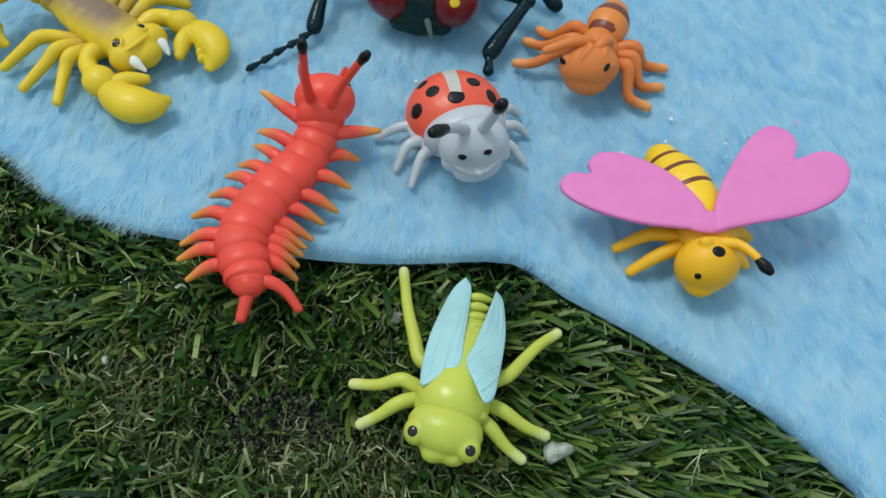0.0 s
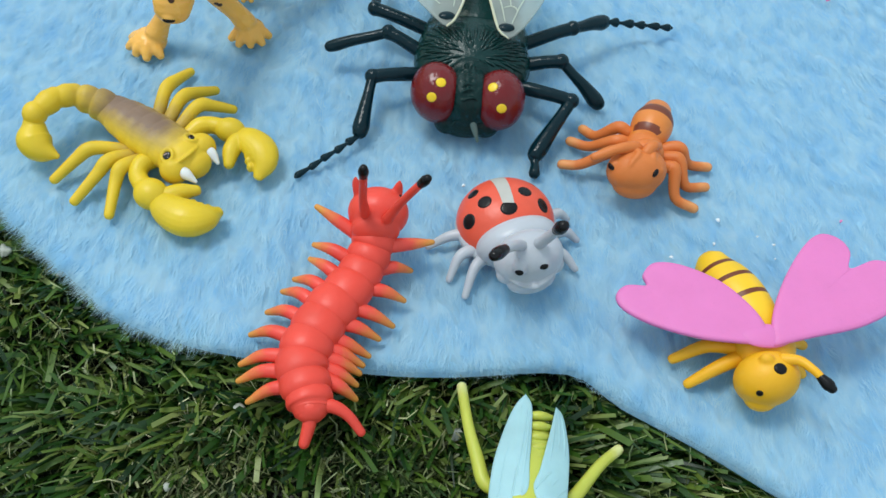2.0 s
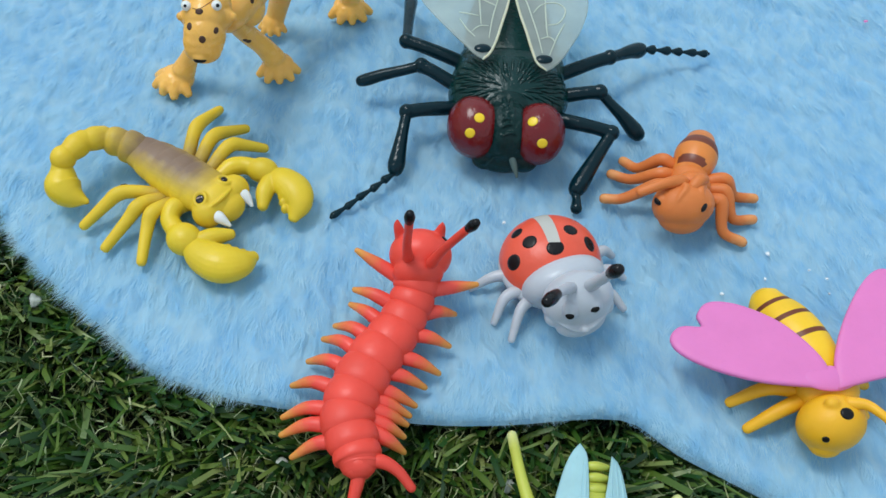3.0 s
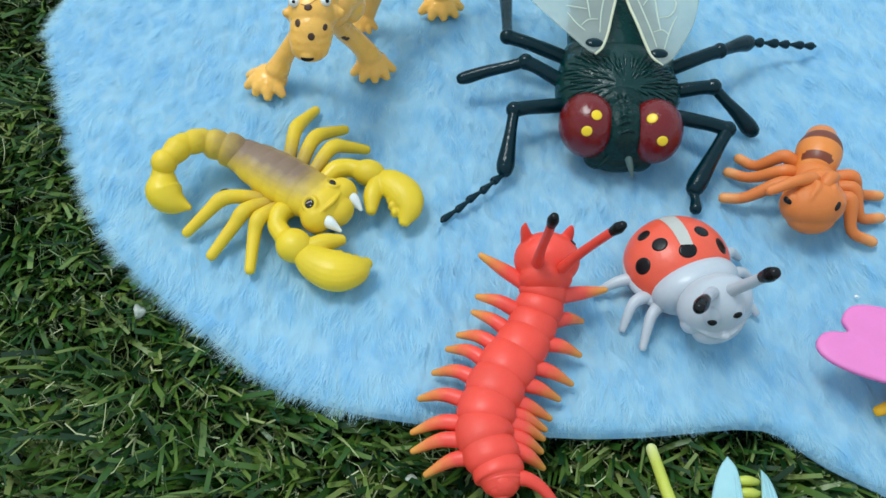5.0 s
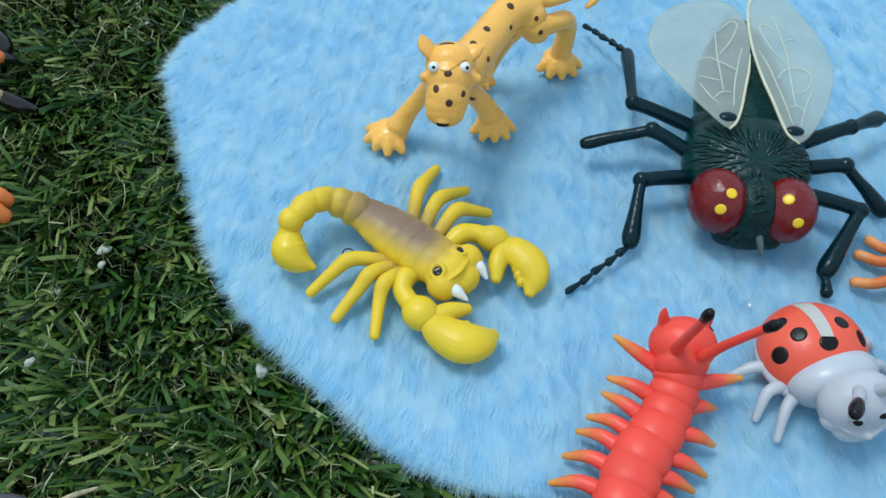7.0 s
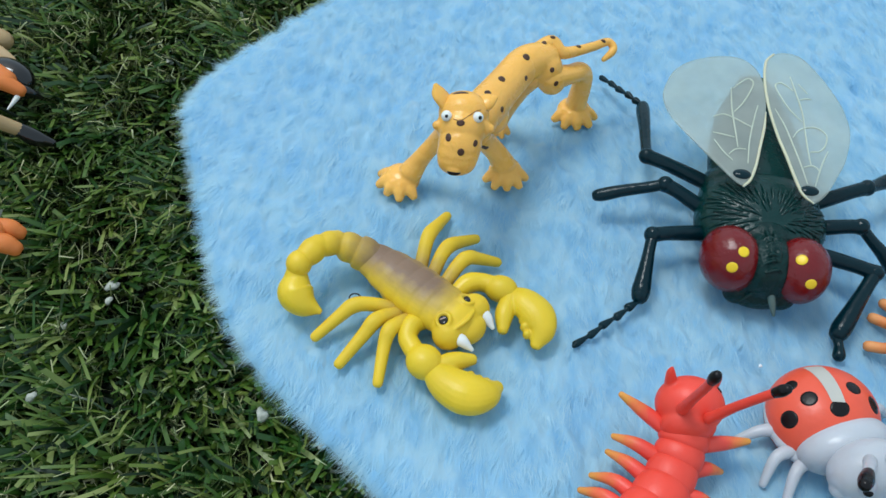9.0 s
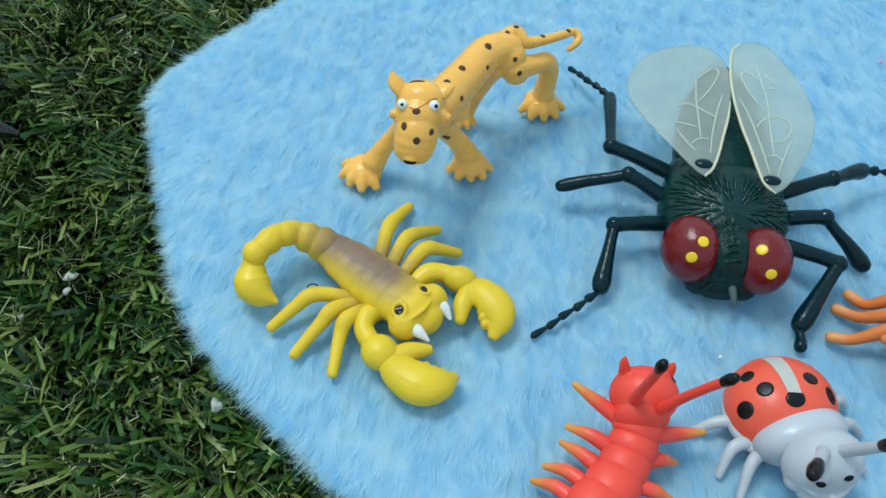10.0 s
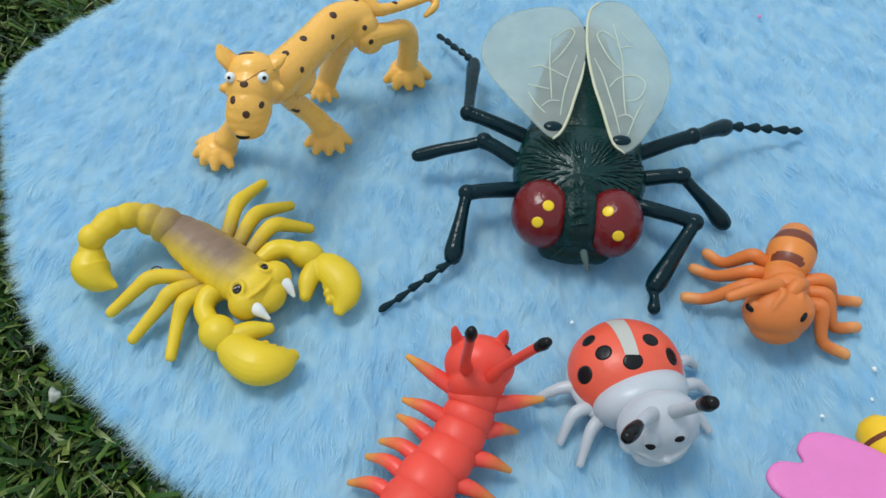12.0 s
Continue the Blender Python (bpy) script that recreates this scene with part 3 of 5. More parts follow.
def fly_leg(t, hip, knee, ankle, slim, stout, toe=None, beads=0, bead=1.7, label=""):
    """A moulded leg: an even thigh, a knuckled knee and a club-shaped shin with a blunt end, some with a beaded foot."""
    hip, knee, ankle = Vector(hip), Vector(knee), Vector(ankle)
    thigh = B()
    d = (knee - hip).normalized()
    tube(thigh, [hip, hip.lerp(knee, 0.35) + Vector((0, 0, 0.5)), hip.lerp(knee, 0.75) + Vector((0, 0, 0.6)), knee - d * 0.8], [3.0, 3.15, 2.95, 3.1], seg=16, per=6)
    ball(thigh, knee, (3.45, 3.45, 3.5), seg=20, rings=14)
    leg = part("leg", thigh, LEG_GREEN, t, label, fuse=0.4, rounds=2)
    e = (ankle - knee).normalized()
    shin = limb([knee + e * 1.2, knee.lerp(ankle, 0.3), knee.lerp(ankle, 0.62) + Vector((0, 0, 0.4)), knee.lerp(ankle, 0.9), ankle], [slim * 0.98, slim, slim * 0.55 + stout * 0.45, stout, stout * 0.9], seg=16, per=6)
    ball(shin, ankle - e * 0.6, (stout * 0.94,) * 3, seg=16, rings=12)
    part("shin", shin, LEG_GREEN, leg)
    if beads:
        part("tarsus", beaded(ankle + e * stout * 0.55, Vector(toe), beads, 0.95, bead), LEG_GREEN, leg, "thin beaded foot")
    elif toe:
        part("foot", limb([ankle + e * 1.5, ankle.lerp(Vector(toe), 0.55), Vector(toe)], [2.0, 1.8, 2.5], seg=12), LEG_GREEN, leg)
    return leg


def toy_fly():
    t = thing("toy_fly", 8, 320, 0, "large glossy dark green plastic fly with maroon eyes", "toy", GROUP)
    body = B()
    ball(body, (9, 318, 16), (24.5, 23, 14.5), (-6, 0, 4))
    ball(body, (8, 304, 15), (22.5, 14, 13), (0, 0, 4))
    ball(body, (12, 336, 18), (21, 20, 12), (4, 0, 6))
    for c in ((-7, 313, 14), (26, 312, 14), (-3, 328, 15), (26, 326, 15)):
        ball(body, c, (9.6, 13, 10.5))
    on = skin(body.copy())
    part("thorax", body, GREEN, t, "ridged dark green thorax", fuse=0.7, rounds=4)
    abd = limb([(11, 330, 17.5), (11.8, 346, 19), (13.5, 366, 20.5), (15.5, 385, 24)], [20.5, 20, 16.5, 8], seg=28, flat=0.6)
    for i in range(5):
        y = 342 + 10 * i
        tube(abd, [(11.4 + i * 0.8 - 16 + 1.6 * i, y, 20 + i), (11.8 + i * 0.8, y, 28.6 + 0.15 * i), (12.2 + i * 0.8 + 16 - 1.6 * i, y, 20 + i)], [0.5, 0.9, 0.5], seg=8, per=5)
    part("abdomen", abd, GREEN, t)
    # bristles: short combed ridges that fan out over the thorax from behind the head
    r = random.Random(3)
    hair = B()
    for row, (f, count) in enumerate(((0.30, 9), (0.44, 16), (0.58, 24), (0.72, 30), (0.86, 34), (0.97, 36))):
        for i in range(count):
            a = radians(-22 + 224 * (i + 0.5 * (row % 2) + r.uniform(-0.3, 0.3)) / (count - 1))
            if row > 2 and 62 < math.degrees(a) < 118:
                continue
            ox, oy = math.cos(a), math.sin(a)
            k = (5.4 + r.uniform(0, 3.0)) * (0.7 if row < 2 else 1.0)
            line = []
            for u in (-0.5, 0.0, 0.5):
                px, py = 8.5 + 25.5 * f * ox + ox * k * u, 303 + 21 * f * oy + (oy * k + r.uniform(-0.5, 0.5)) * u
                h = on(Vector((px, py, 60)), Vector((0, 0, -1)))
                if h and h[0].z > 8:
                    line.append((px, py, h[0].z + (0.25 if u > -0.4 else -0.1)))
            if len(line) == 3:
                tube(hair, line, [0.3, 0.72, 0.25], seg=6, per=3)
    part("bristle_coat", hair, GREEN, t, "short combed green bristle ridges")
    head = B()
    ball(head, (6.5, 290, 14), (15, 13, 12.5))
    ball(head, (6.8, 281.8, 8.4), (12.0, 5.6, 6.4))
    ball(head, (-1.5, 283, 8.0), (6.0, 5.0, 5.4))
    ball(head, (14.5, 281.5, 8.0), (6.0, 5.0, 5.4))
    for dx in (-3.2, 0.0, 3.2):
        ball(head, (6.6 + dx, 289.8, 17.4), (6.0, 12.4, 11.2))
    ball(head, (7.4, 300, 18.0), (13.0, 9.0, 10.2))
    for dx in (-3.6, -1.2, 1.3, 3.5):
        tube(head, [(6.8 + dx * 1.3, 301, 27.0), (6.8 + dx * 1.05, 294, 28.6 - 0.2 * dx * dx), (6.8 + dx, 287, 28.6 - 0.25 * dx * dx), (6.8 + dx * 0.9, 281.5, 24), (6.8 + dx * 0.8, 278.6, 17)], [0.4, 0.9, 1.15, 1.0, 0.5], seg=8)
    for i in range(6):
        y = 280.5 + 2.5 * i
        z = 18.0 + 11.6 * math.sqrt(max(0.02, 1 - ((y - 289.6) / 12.4) ** 2))
        tube(head, [(3.2 - 0.3 * (i % 2), y - 0.7, z - 1.4), (6.6 - 0.6 * (i % 3), y + 0.5 * (i % 2), z - 0.1), (9.8, y + 0.4, z - 1.5)], [0.3, 0.7, 0.3], seg=7, per=4)
    hd = part("head", head, FACE, t, "wrinkled dark green face", fuse=0.4, rounds=2)
    part("proboscis", limb([(7.6, 280.5, 16), (9.4, 276.5, 11.5), (11, 273.2, 7.2)], [1.5, 1.5, 0.6], seg=8), SPIKE, hd, "grey spike of a mouthpart")
    for p in ([(4, 281, 16), (1, 278, 13.5), (-2.5, 276.8, 10)], [(5, 281, 17), (1.6, 279.6, 16), (-0.5, 280.4, 17.5)], [(9.5, 280, 16), (13, 278, 14), (17, 278, 12)]):
        part("antenna", limb(p, [0.7, 0.6, 0.4], seg=7), GREEN, hd)
    for c, turn, dots in (((-6.8, 290.4, 18.2), 8, ((-6, 283, 32), (-9.5, 280, 26))), ((19.8, 287.4, 17.8), -8, ((15.5, 283, 30), (19.7, 276.5, 24)))):
        b = ball(B(), c, (11.2, 12.8, 12.9), (0, 0, turn), 48, 30)
        eye_skin = skin(b)
        eye = part("eye", b, MAROON, t, "glossy maroon eye with yellow dots")
        for d in dots:
            part("dot", mark(eye_skin, d, CAM_A, 2.15, 2.0, proud=0.12), DOT, eye)
    fly_leg(t, (-12, 307, 12.5), (-34.5, 302.5, 14.5), (-39.2, 279, 5), 2.4, 3.7, (-65, 256, 1.5), 5, 1.75)
    fly_leg(t, (-8, 315.5, 13), (-28, 327, 18), (-54.5, 325.3, 10), 2.4, 2.8)
    fly_leg(t, (-6, 330, 15), (-34.5, 342, 18.5), (-32, 379, 12.5), 2.3, 3.1, (-48.3, 406.5, 5), 5, 1.7)
    fly_leg(t, (28, 302, 12), (52.5, 293.3, 12.5), (36, 269, 4.6), 2.8, 3.9, (35.2, 260.5, 2.4))
    fly_leg(t, (29, 312, 14), (49, 312, 18), (66.6, 300.2, 4.6), 2.3, 3.6)
    fly_leg(t, (30, 323, 15.5), (56, 332.8, 19), (72.5, 343.6, 14), 2.6, 3.7, (109.5, 353.3, 3.5), 5, 2.2, "hind leg with a dull blue-green shin")
    for outline, knob, inner, veins in (
            ([(-3, 313.6), (-7, 317), (-18, 332), (-27, 346.5), (-30.3, 358), (-29, 366), (-25, 374), (-19, 379.3), (-11, 382.5), (-2, 384), (5, 382.8), (9.5, 378.5), (12, 371.5), (12.3, 363), (11, 353), (9, 344), (6, 334), (3, 324), (0, 317)],
             (-3, 319.3), (14, 19),
             ([(-2, 352), (2, 357), (6, 364), (7.8, 369), (6, 371), (3, 369), (-1, 365)], [(-2, 365), (-3, 353), (-3, 341), (-3, 333)], [(-11, 348.6), (-7, 350), (-3, 348.4), (2, 345), (4, 344)],
              [(-12, 340), (-8, 339), (-4, 338)], [(-7, 329), (-5, 331), (-3, 332), (0, 332)], [(8, 356), (5, 347), (2, 336), (0, 325)], [(-12, 336), (-9, 330), (-6, 326)])),
            ([(23, 307.6), (19, 313), (16, 330), (14, 341), (12.6, 356), (13, 371), (15, 382), (19, 387), (25, 388.5), (31, 386.5), (37, 378), (42, 367.5), (45, 357), (44.7, 345), (40, 331), (35, 322), (30, 314), (26, 309.6)],
             (22.4, 313.6), (0, 7),
             ([(24, 374), (25, 365), (26, 354), (25.4, 342), (25, 332), (25, 326)], [(25, 349), (21, 355), (18, 363), (17, 368), (19, 370), (21, 369), (24, 366)],
              [(20, 340), (23, 344), (27, 346), (31, 346), (34, 343), (33, 338), (30, 334), (26, 333)], [(15, 355), (17.6, 346), (19.4, 336), (21, 326), (22, 317)], [(22, 325), (25, 326), (27, 325), (28, 323)],
              [(33, 334), (29, 326), (25, 316)], [(26, 361), (29, 362), (31, 362)], [(27, 370), (30, 365)]))):
        lift = lambda x, y: 34.5 + (y - 315) * 0.085 - 0.0035 * (abs(x - 13) - 8) ** 2 * (0.5 if x < 13 else 0.8) * min(1.0, max(0.0, (y - 315) / 40))
        w = part("wing", plate([(x, y, 0) for x, y in outline], 1.1, per=5, lift=lift), FILM, t, "milky translucent wing with raised veins")
        edge = [(x, y, lift(x, y) + 0.3) for x, y in (outline + outline[:1])[inner[0]:inner[1] + 1]]
        part("rim", limb(edge, [0.25] + [0.6] * (len(edge) - 2) + [0.5], seg=8, per=6), RIM, w, "thick cream inner edge of the wing")
        for v in veins:
            part("vein", limb([(x, y, lift(x, y) + 0.5) for x, y in v], [0.24] + [0.36] * (len(v) - 2) + [0.24], seg=7, per=5), VEIN, w)
        kx, ky = knob
        part("peg", ball(B(), (kx, ky, lift(kx, ky) + 0.3), (3.7, 2.5, 1.4), seg=18, rings=10), LEG_GREEN, w, "dark oval wing peg")


def toy_scorpion():
    t = thing("toy_scorpion", -125, 268, 0, "yellow vinyl scorpion with grey-brown back and curled tail", "toy", GROUP)
    a, b = Vector((-140, 281, 10)), Vector((-110, 259, 10))
    axis = (b - a).normalized()
    across = Vector((-axis.y, axis.x, 0))

    def shade(p):
        # grey back paint, set off-centre to put the shaded side into the colour
        d = ((p - a).dot(across) - 2.2) / 11
        along = (p - a).dot(axis)
        end = min(1.0, max(0.0, (39 - along) / 15))
        return max(0.0, 1.15 - 0.95 * d * d) * end

    deg = math.degrees(math.atan2(axis.y, axis.x))
    body = B()
    for i, (r, step) in enumerate(((6.4, -6.5), (8.0, -1.0), (9.5, 5.5), (10.3, 11.5), (10.6, 17.5), (10.5, 23.5), (10.2, 29.0))):
        c = a + axis * step
        tube(body, [(c.x - axis.x * 3.6, c.y - axis.y * 3.6, 9.0), (c.x, c.y, 9.3), (c.x + axis.x * 3.0, c.y + axis.y * 3.0, 9.4)], [r * 0.94, r, r * 0.985], seg=32, per=4, flat=0.74)
    c = a + axis * 37
    ball(body, (c.x, c.y, 9.2), (9.4, 10.8, 7.4), (0, 5, deg), 36, 24)
    for at in ((-112.5, 252.2, 9.0), (-103.5, 264.0, 9.0)):
        ball(body, at, (6.0, 6.0, 6.2))
    ball(body, (-104.6, 256.0, 8.0), (5.6, 6.8, 5.6), (0, 0, deg))
    probe = skin(body.copy())
    for at, k in (((-114.6, 254.2, 15), 2.6), ((-106.6, 264.0, 15), 2.4)):
        way = (Vector(at) - CAM_A).normalized()
        h = probe(CAM_A, way)
        side = h[1].cross(Vector((0, 1, 0.2))).normalized()
        up = h[1].cross(side)
        tube(body, [h[0] + side * (k * math.cos(u)) + up * (k * math.sin(u)) for u in (0.524 * j for j in range(13))], [0.75] * 13, seg=8, per=2)
    tube(body, [(-110.5, 250.8, 14.4), (-106.2, 254.6, 15.4), (-103.6, 259.6, 14.6)], [0.5, 0.9, 0.5], seg=8)
    under = ball(B(), (-127, 270, 4), (17, 8.5, 4.5), (0, 0, deg))
    bd = part("body", body, YELLOW, t, "segmented body fading from grey to yellow", fuse=0.4, rounds=2, paint=shade)
    part("belly", under, YELLOW_PLAIN, t)
    for at in ((-114.6, 254.2, 15), (-106.6, 264.0, 15)):
        eye = part("eye", mark(probe, at, CAM_A, 1.9 if at[0] < -110 else 1.3, 1.7, proud=0.7), GLOSS_BLACK, bd, "black eye with a highlight put on as colour")
        # the bigger eye's highlight is put into colour as a pale streak
        if at[0] < -110:
            part("glint", mark(probe, (at[0] - 0.3, at[1] + 0.4, 15), CAM_A, 1.3, 0.3, 12, proud=0.85), GLINT_TONE, eye, "eye highlight drawn as a pale brown streak")
    for p in ([(-110, 251.0, 10.5), (-107.2, 249.0, 10), (-103.6, 247.0, 8.0)], [(-101.6, 262.2, 10.5), (-98.8, 260.4, 9.4), (-96.2, 257.4, 7.4)]):
        part("fang", limb(p, [2.4, 2.3, 0.8], seg=12), WHITE, bd, "white curved fang")
    tail = B()
    beads = (((-146.5, 284.6, 10.2), 6.9), ((-152.3, 286.0, 12.2), 6.0), ((-159.8, 285.2, 15.5), 4.9), ((-165.6, 280.2, 17.0), 5.0), ((-170.2, 273.4, 16.5), 5.0))
    for (p, r), (q, k) in zip(beads, beads[1:]):
        p, q = Vector(p), Vector(q)
        d = (q - p).normalized()
        tube(tail, [p - d * r * 0.5, p, p + d * r * 0.5, p.lerp(q, 0.62)], [r * 0.86, r, r * 0.96, min(r, k) * 0.82], seg=24, per=4)
    ball(tail, beads[-1][0], (4.9, 5.3, 5.0))
    part("tail", tail, YELLOW, t, "beaded tail curling round", fuse=0.42, rounds=2, paint=lambda p: max(0.0, min(1.0, (p.x + 163) / 22)) * min(1.0, max(0.35, (p.z - 6) / 8)))
    part("stinger", limb([(-171.2, 271.5, 15), (-171.0, 269.5, 12.5), (-170.6, 265, 9.5), (-166.8, 261.2, 8), (-161.2, 259.2, 7)], [3.6, 4.9, 7.0, 5.4, 1.4], seg=24, per=6), YELLOW_PLAIN, t, "swollen yellow stinger with a blunt point", fuse=0.4, rounds=4)
    for p in (((-133, 264, 6), (-143, 263, 8.6), (-148.6, 261.4, 9), (-153, 258, 7), (-161.5, 250.8, 2.4)), ((-131, 262, 6), (-137, 258, 8.4), (-140.2, 255, 8.8), (-143.5, 250.5, 6.6), (-151.2, 240, 2.4)),
              ((-127, 260, 6), (-131.6, 255, 8.4), (-134.2, 251.6, 8.8), (-135.4, 246.5, 6.6), (-136.4, 233.6, 2.4)),
              ((-125, 284, 6), (-123.8, 294, 8.2), (-122.6, 299, 8.6), (-120.2, 305, 6.4), (-116.5, 314, 2.4)), ((-120, 281, 6), (-117.2, 289, 8.2), (-114.5, 293.6, 8.6), (-110.6, 297.5, 6.4), (-104, 303, 2.4)),
              ((-115, 277, 6), (-110.6, 284.5, 8.2), (-107.0, 288.4, 8.6), (-102.6, 290.2, 6.2), (-95, 292, 2.4))):
        part("leg", limb(p, [2.7, 2.8, 3.0, 2.55, 2.0], seg=14, per=6), YELLOW, t, paint=lambda q, o=Vector(p[0]): max(0.0, 0.75 - (q - o).length / 14))
    for arm, knob, lobe, width, finger, teeth in (
            ([(-121, 259, 7), (-126, 256, 7.6), (-127.2, 250.5, 7.2), (-124.5, 245.5, 7)], ((-120.2, 240.6, 7.4), (7.2, 6.6, 6.0)),
             [(-116.5, 237.5, 7), (-111.5, 232.5, 7.4), (-104.5, 229.2, 7.4), (-98, 230.6, 6.4), (-93.6, 234.2, 5)], [4.8, 7.0, 8.0, 6.4, 2.6],
             [(-116, 239, 7), (-109.5, 242, 7), (-103.4, 244, 6)], [(-106.4, 236.6, 6.4), (-103.4, 237.2, 6.2), (-100.4, 236, 6), (-97.6, 235.4, 5.6)]),
            ([(-110, 273, 7), (-106, 276.8, 7.6), (-101.5, 277.8, 7.6), (-98, 277.2, 7.4)], ((-93.4, 275.4, 7.4), (6.6, 5.4, 5.4)),
             [(-89.4, 273, 7), (-84.6, 270, 7.4), (-79.4, 264.8, 7), (-77.8, 258.8, 6), (-79.6, 253.4, 4.4)], [4.0, 6.0, 6.8, 5.4, 2.4],
             [(-89.8, 271, 7), (-91.8, 264.6, 6.5), (-92.2, 258.6, 5.5)], [(-84.8, 262.4, 6.4), (-84.2, 259.6, 6.2), (-83.2, 256.8, 5.6)])):
        ar = limb(arm, [3.2, 4.0, 3.7, 3.8], seg=18, per=6)
        ball(ar, *knob, (0, 0, -40 if arm[0][1] < 265 else -12))
        part("arm", ar, YELLOW_PLAIN, t, "bulging jointed arm", fuse=0.42, rounds=3)
        cl = B()
        tube(cl, lobe, width, seg=22, per=6, flat=0.8)
        tube(cl, finger, [3.6, 3.7, 2.3], seg=16, per=5)
        for q in teeth:
            ball(cl, q, (1.7, 1.7, 2.2), seg=12, rings=8)
        part("claw", cl, YELLOW_PLAIN, t, "swollen yellow claw with toothed grip", fuse=0.38, rounds=2)


def toy_leopard():
    t = thing("toy_leopard", -100, 345, 0, "bendy orange-yellow plastic leopard with dark spots", "toy", GROUP)
    body = limb([(-108.5, 329, 44), (-102.8, 340.5, 43), (-96.5, 353, 42.5), (-89, 366, 42.5), (-81, 373, 40.5)], [8.6, 8.2, 7.6, 7.6, 7.2], seg=24, per=6)
    ball(body, (-80, 370.5, 37), (7.8, 7.4, 8.5))
    ball(body, (-76.4, 368.5, 33), (6.2, 6.0, 6.6))
    ball(body, (-101, 340, 37), (6.5, 9, 6.5))
    head = B()
    ball(head, (-113.0, 319.4, 56.0), (9.5, 8.4, 8.2), (-20, 0, 0))
    ball(head, (-113.6, 308.5, 50), (8.2, 7.8, 8.4), (-30, 0, 0))
    ball(head, (-114.2, 303.6, 46.8), (7.3, 4.8, 5.8), (-20, 0, 0))
    ball(head, (-114, 305.8, 48.4), (7.9, 6.2, 7.2), (-25, 0, 0))
    ball(head, (-113.3, 314, 53.2), (9.0, 8.6, 8.9), (-30, 0, 0))
    for p in ([(-117.5, 316, 52.5), (-120.4, 314.0, 53.8), (-122.6, 313.2, 54.6)],
              [(-108, 316.5, 52.5), (-105.2, 315.0, 53.4), (-102.8, 314.4, 53.8)]):
        tube(head, p, [5.4, 4.4, 1.8], seg=14)
    tube(head, [(-113.2, 313, 61.6), (-113.6, 308, 57.9), (-113.8, 303.5, 53.3)], [0.5, 0.8, 0.5], seg=8, per=4)
    ball(head, (-115, 299.6, 46.0), (3.0, 1.8, 1.7))
    leg_l = limb([(-115, 329, 44), (-122, 333.5, 28), (-129, 333, 16), (-133, 331.5, 9)], [4.8, 3.7, 3.9, 5.2], seg=16)
    leg_r = limb([(-108.5, 332, 41), (-104, 337.5, 26), (-98, 340, 16), (-94, 340, 9)], [5.4, 4.5, 4.5, 5.2], seg=16)
    hind_r = limb([(-77, 368, 34.5), (-69, 373.5, 32.5), (-63.2, 379.5, 29.5), (-60.8, 382, 23), (-61.5, 381.5, 9)], [5.8, 4.4, 4.4, 4.4, 4.8], seg=16)
    hind_l = limb([(-86, 369, 35), (-90, 370.5, 26), (-94, 371, 14), (-96.5, 370, 6)], [6.6, 5.8, 4.8, 4.4], seg=16)
    tail = limb([(-83, 375, 43.5), (-78, 378, 45), (-73.5, 375.5, 42.5), (-67, 379, 41), (-59, 384.3, 40), (-52.4, 390, 38.5), (-49.6, 388.6, 37), (-50.4, 386, 36), (-53.5, 383.6, 34)], [3.6, 3.4, 2.9, 2.3, 2.0, 1.8, 1.7, 1.7, 1.1], seg=12, per=6)
    on = skin(body, head, leg_l, leg_r, hind_r, hind_l, tail)
    bd = part("body", body, LEOPARD, t, fuse=0.6, rounds=8)
    for q, k in (((-88.6, 369, 44), 1.1), ((-98.6, 354, 44), 1.05), ((-104, 345, 44), 1.0), ((-98, 336, 44), 0.8), ((-81, 379, 44), 0.8), ((-88.6, 355.6, 44), 0.7), ((-76.6, 371.6, 36), 0.75)):
        part("spot", mark(on, q, CAM_C, 1.35 * k, 1.5 * k, 25, proud=0.3), BROWN, bd)
    for l, c, h, sz, marks in ((leg_l, (-137, 331), 232, 8.2, ()), (leg_r, (-92.8, 340), 278, 7.6, ((-103, 323, 35), (-104, 333.5, 25))), (hind_r, (-61.8, 381.5), 280, 8.2, ((-75, 363, 36),)), (hind_l, (-97.5, 368.5), 260, 5.4, ())):
        foot(l, c, h, sz, spread=150, z=3.8)
        o = part("leg", l, LEOPARD, t, "bent leg with a broad knobbly paw", fuse=0.5, rounds=3)
        for q in marks:
            part("spot", mark(on, q, CAM_C if q[2] > 30 else CAM_A, 1.0, 1.2, 30, proud=0.3), BROWN, o)
    tl = part("tail", tail, LEOPARD, t)
    for q in ((-77, 386, 42), (-74, 387, 42), (-66, 381, 42), (-60, 385, 42), (-55, 386, 42)):
        part("spot", mark(on, q, CAM_C, 1.2, 0.9, proud=0.3), BROWN, tl)
    hd = part("head", head, LEOPARD, t, "leopard head with bulging brow and cheek tufts", fuse=0.45, rounds=7)
    for q, rx, ry in (((-118, 306, 56), 1.2, 1.6), ((-108, 304, 56), 1.0, 1.4), ((-113, 299, 56), 1.3, 1.4), ((-114, 314, 56), 1.5, 1.2), ((-115, 330.4, 56), 3.0, 0.8)):
        part("spot", mark(on, q, CAM_C, rx, ry, proud=0.2), BROWN, hd)
    part("seam", seam(on, [(-116.5, 311.5, 60), (-114, 311, 60), (-111, 314, 60), (-108, 317, 60), (-104.5, 317.5, 60)], CAM_C, 0.16), BROWN_SEAM, hd, "thin brown moulding seam under the brow")
    part("nose", mark(on, (-115, 297.6, 45.6), CAM_C, 2.5, 1.2, proud=0.4), BLACK, hd, "black nose")
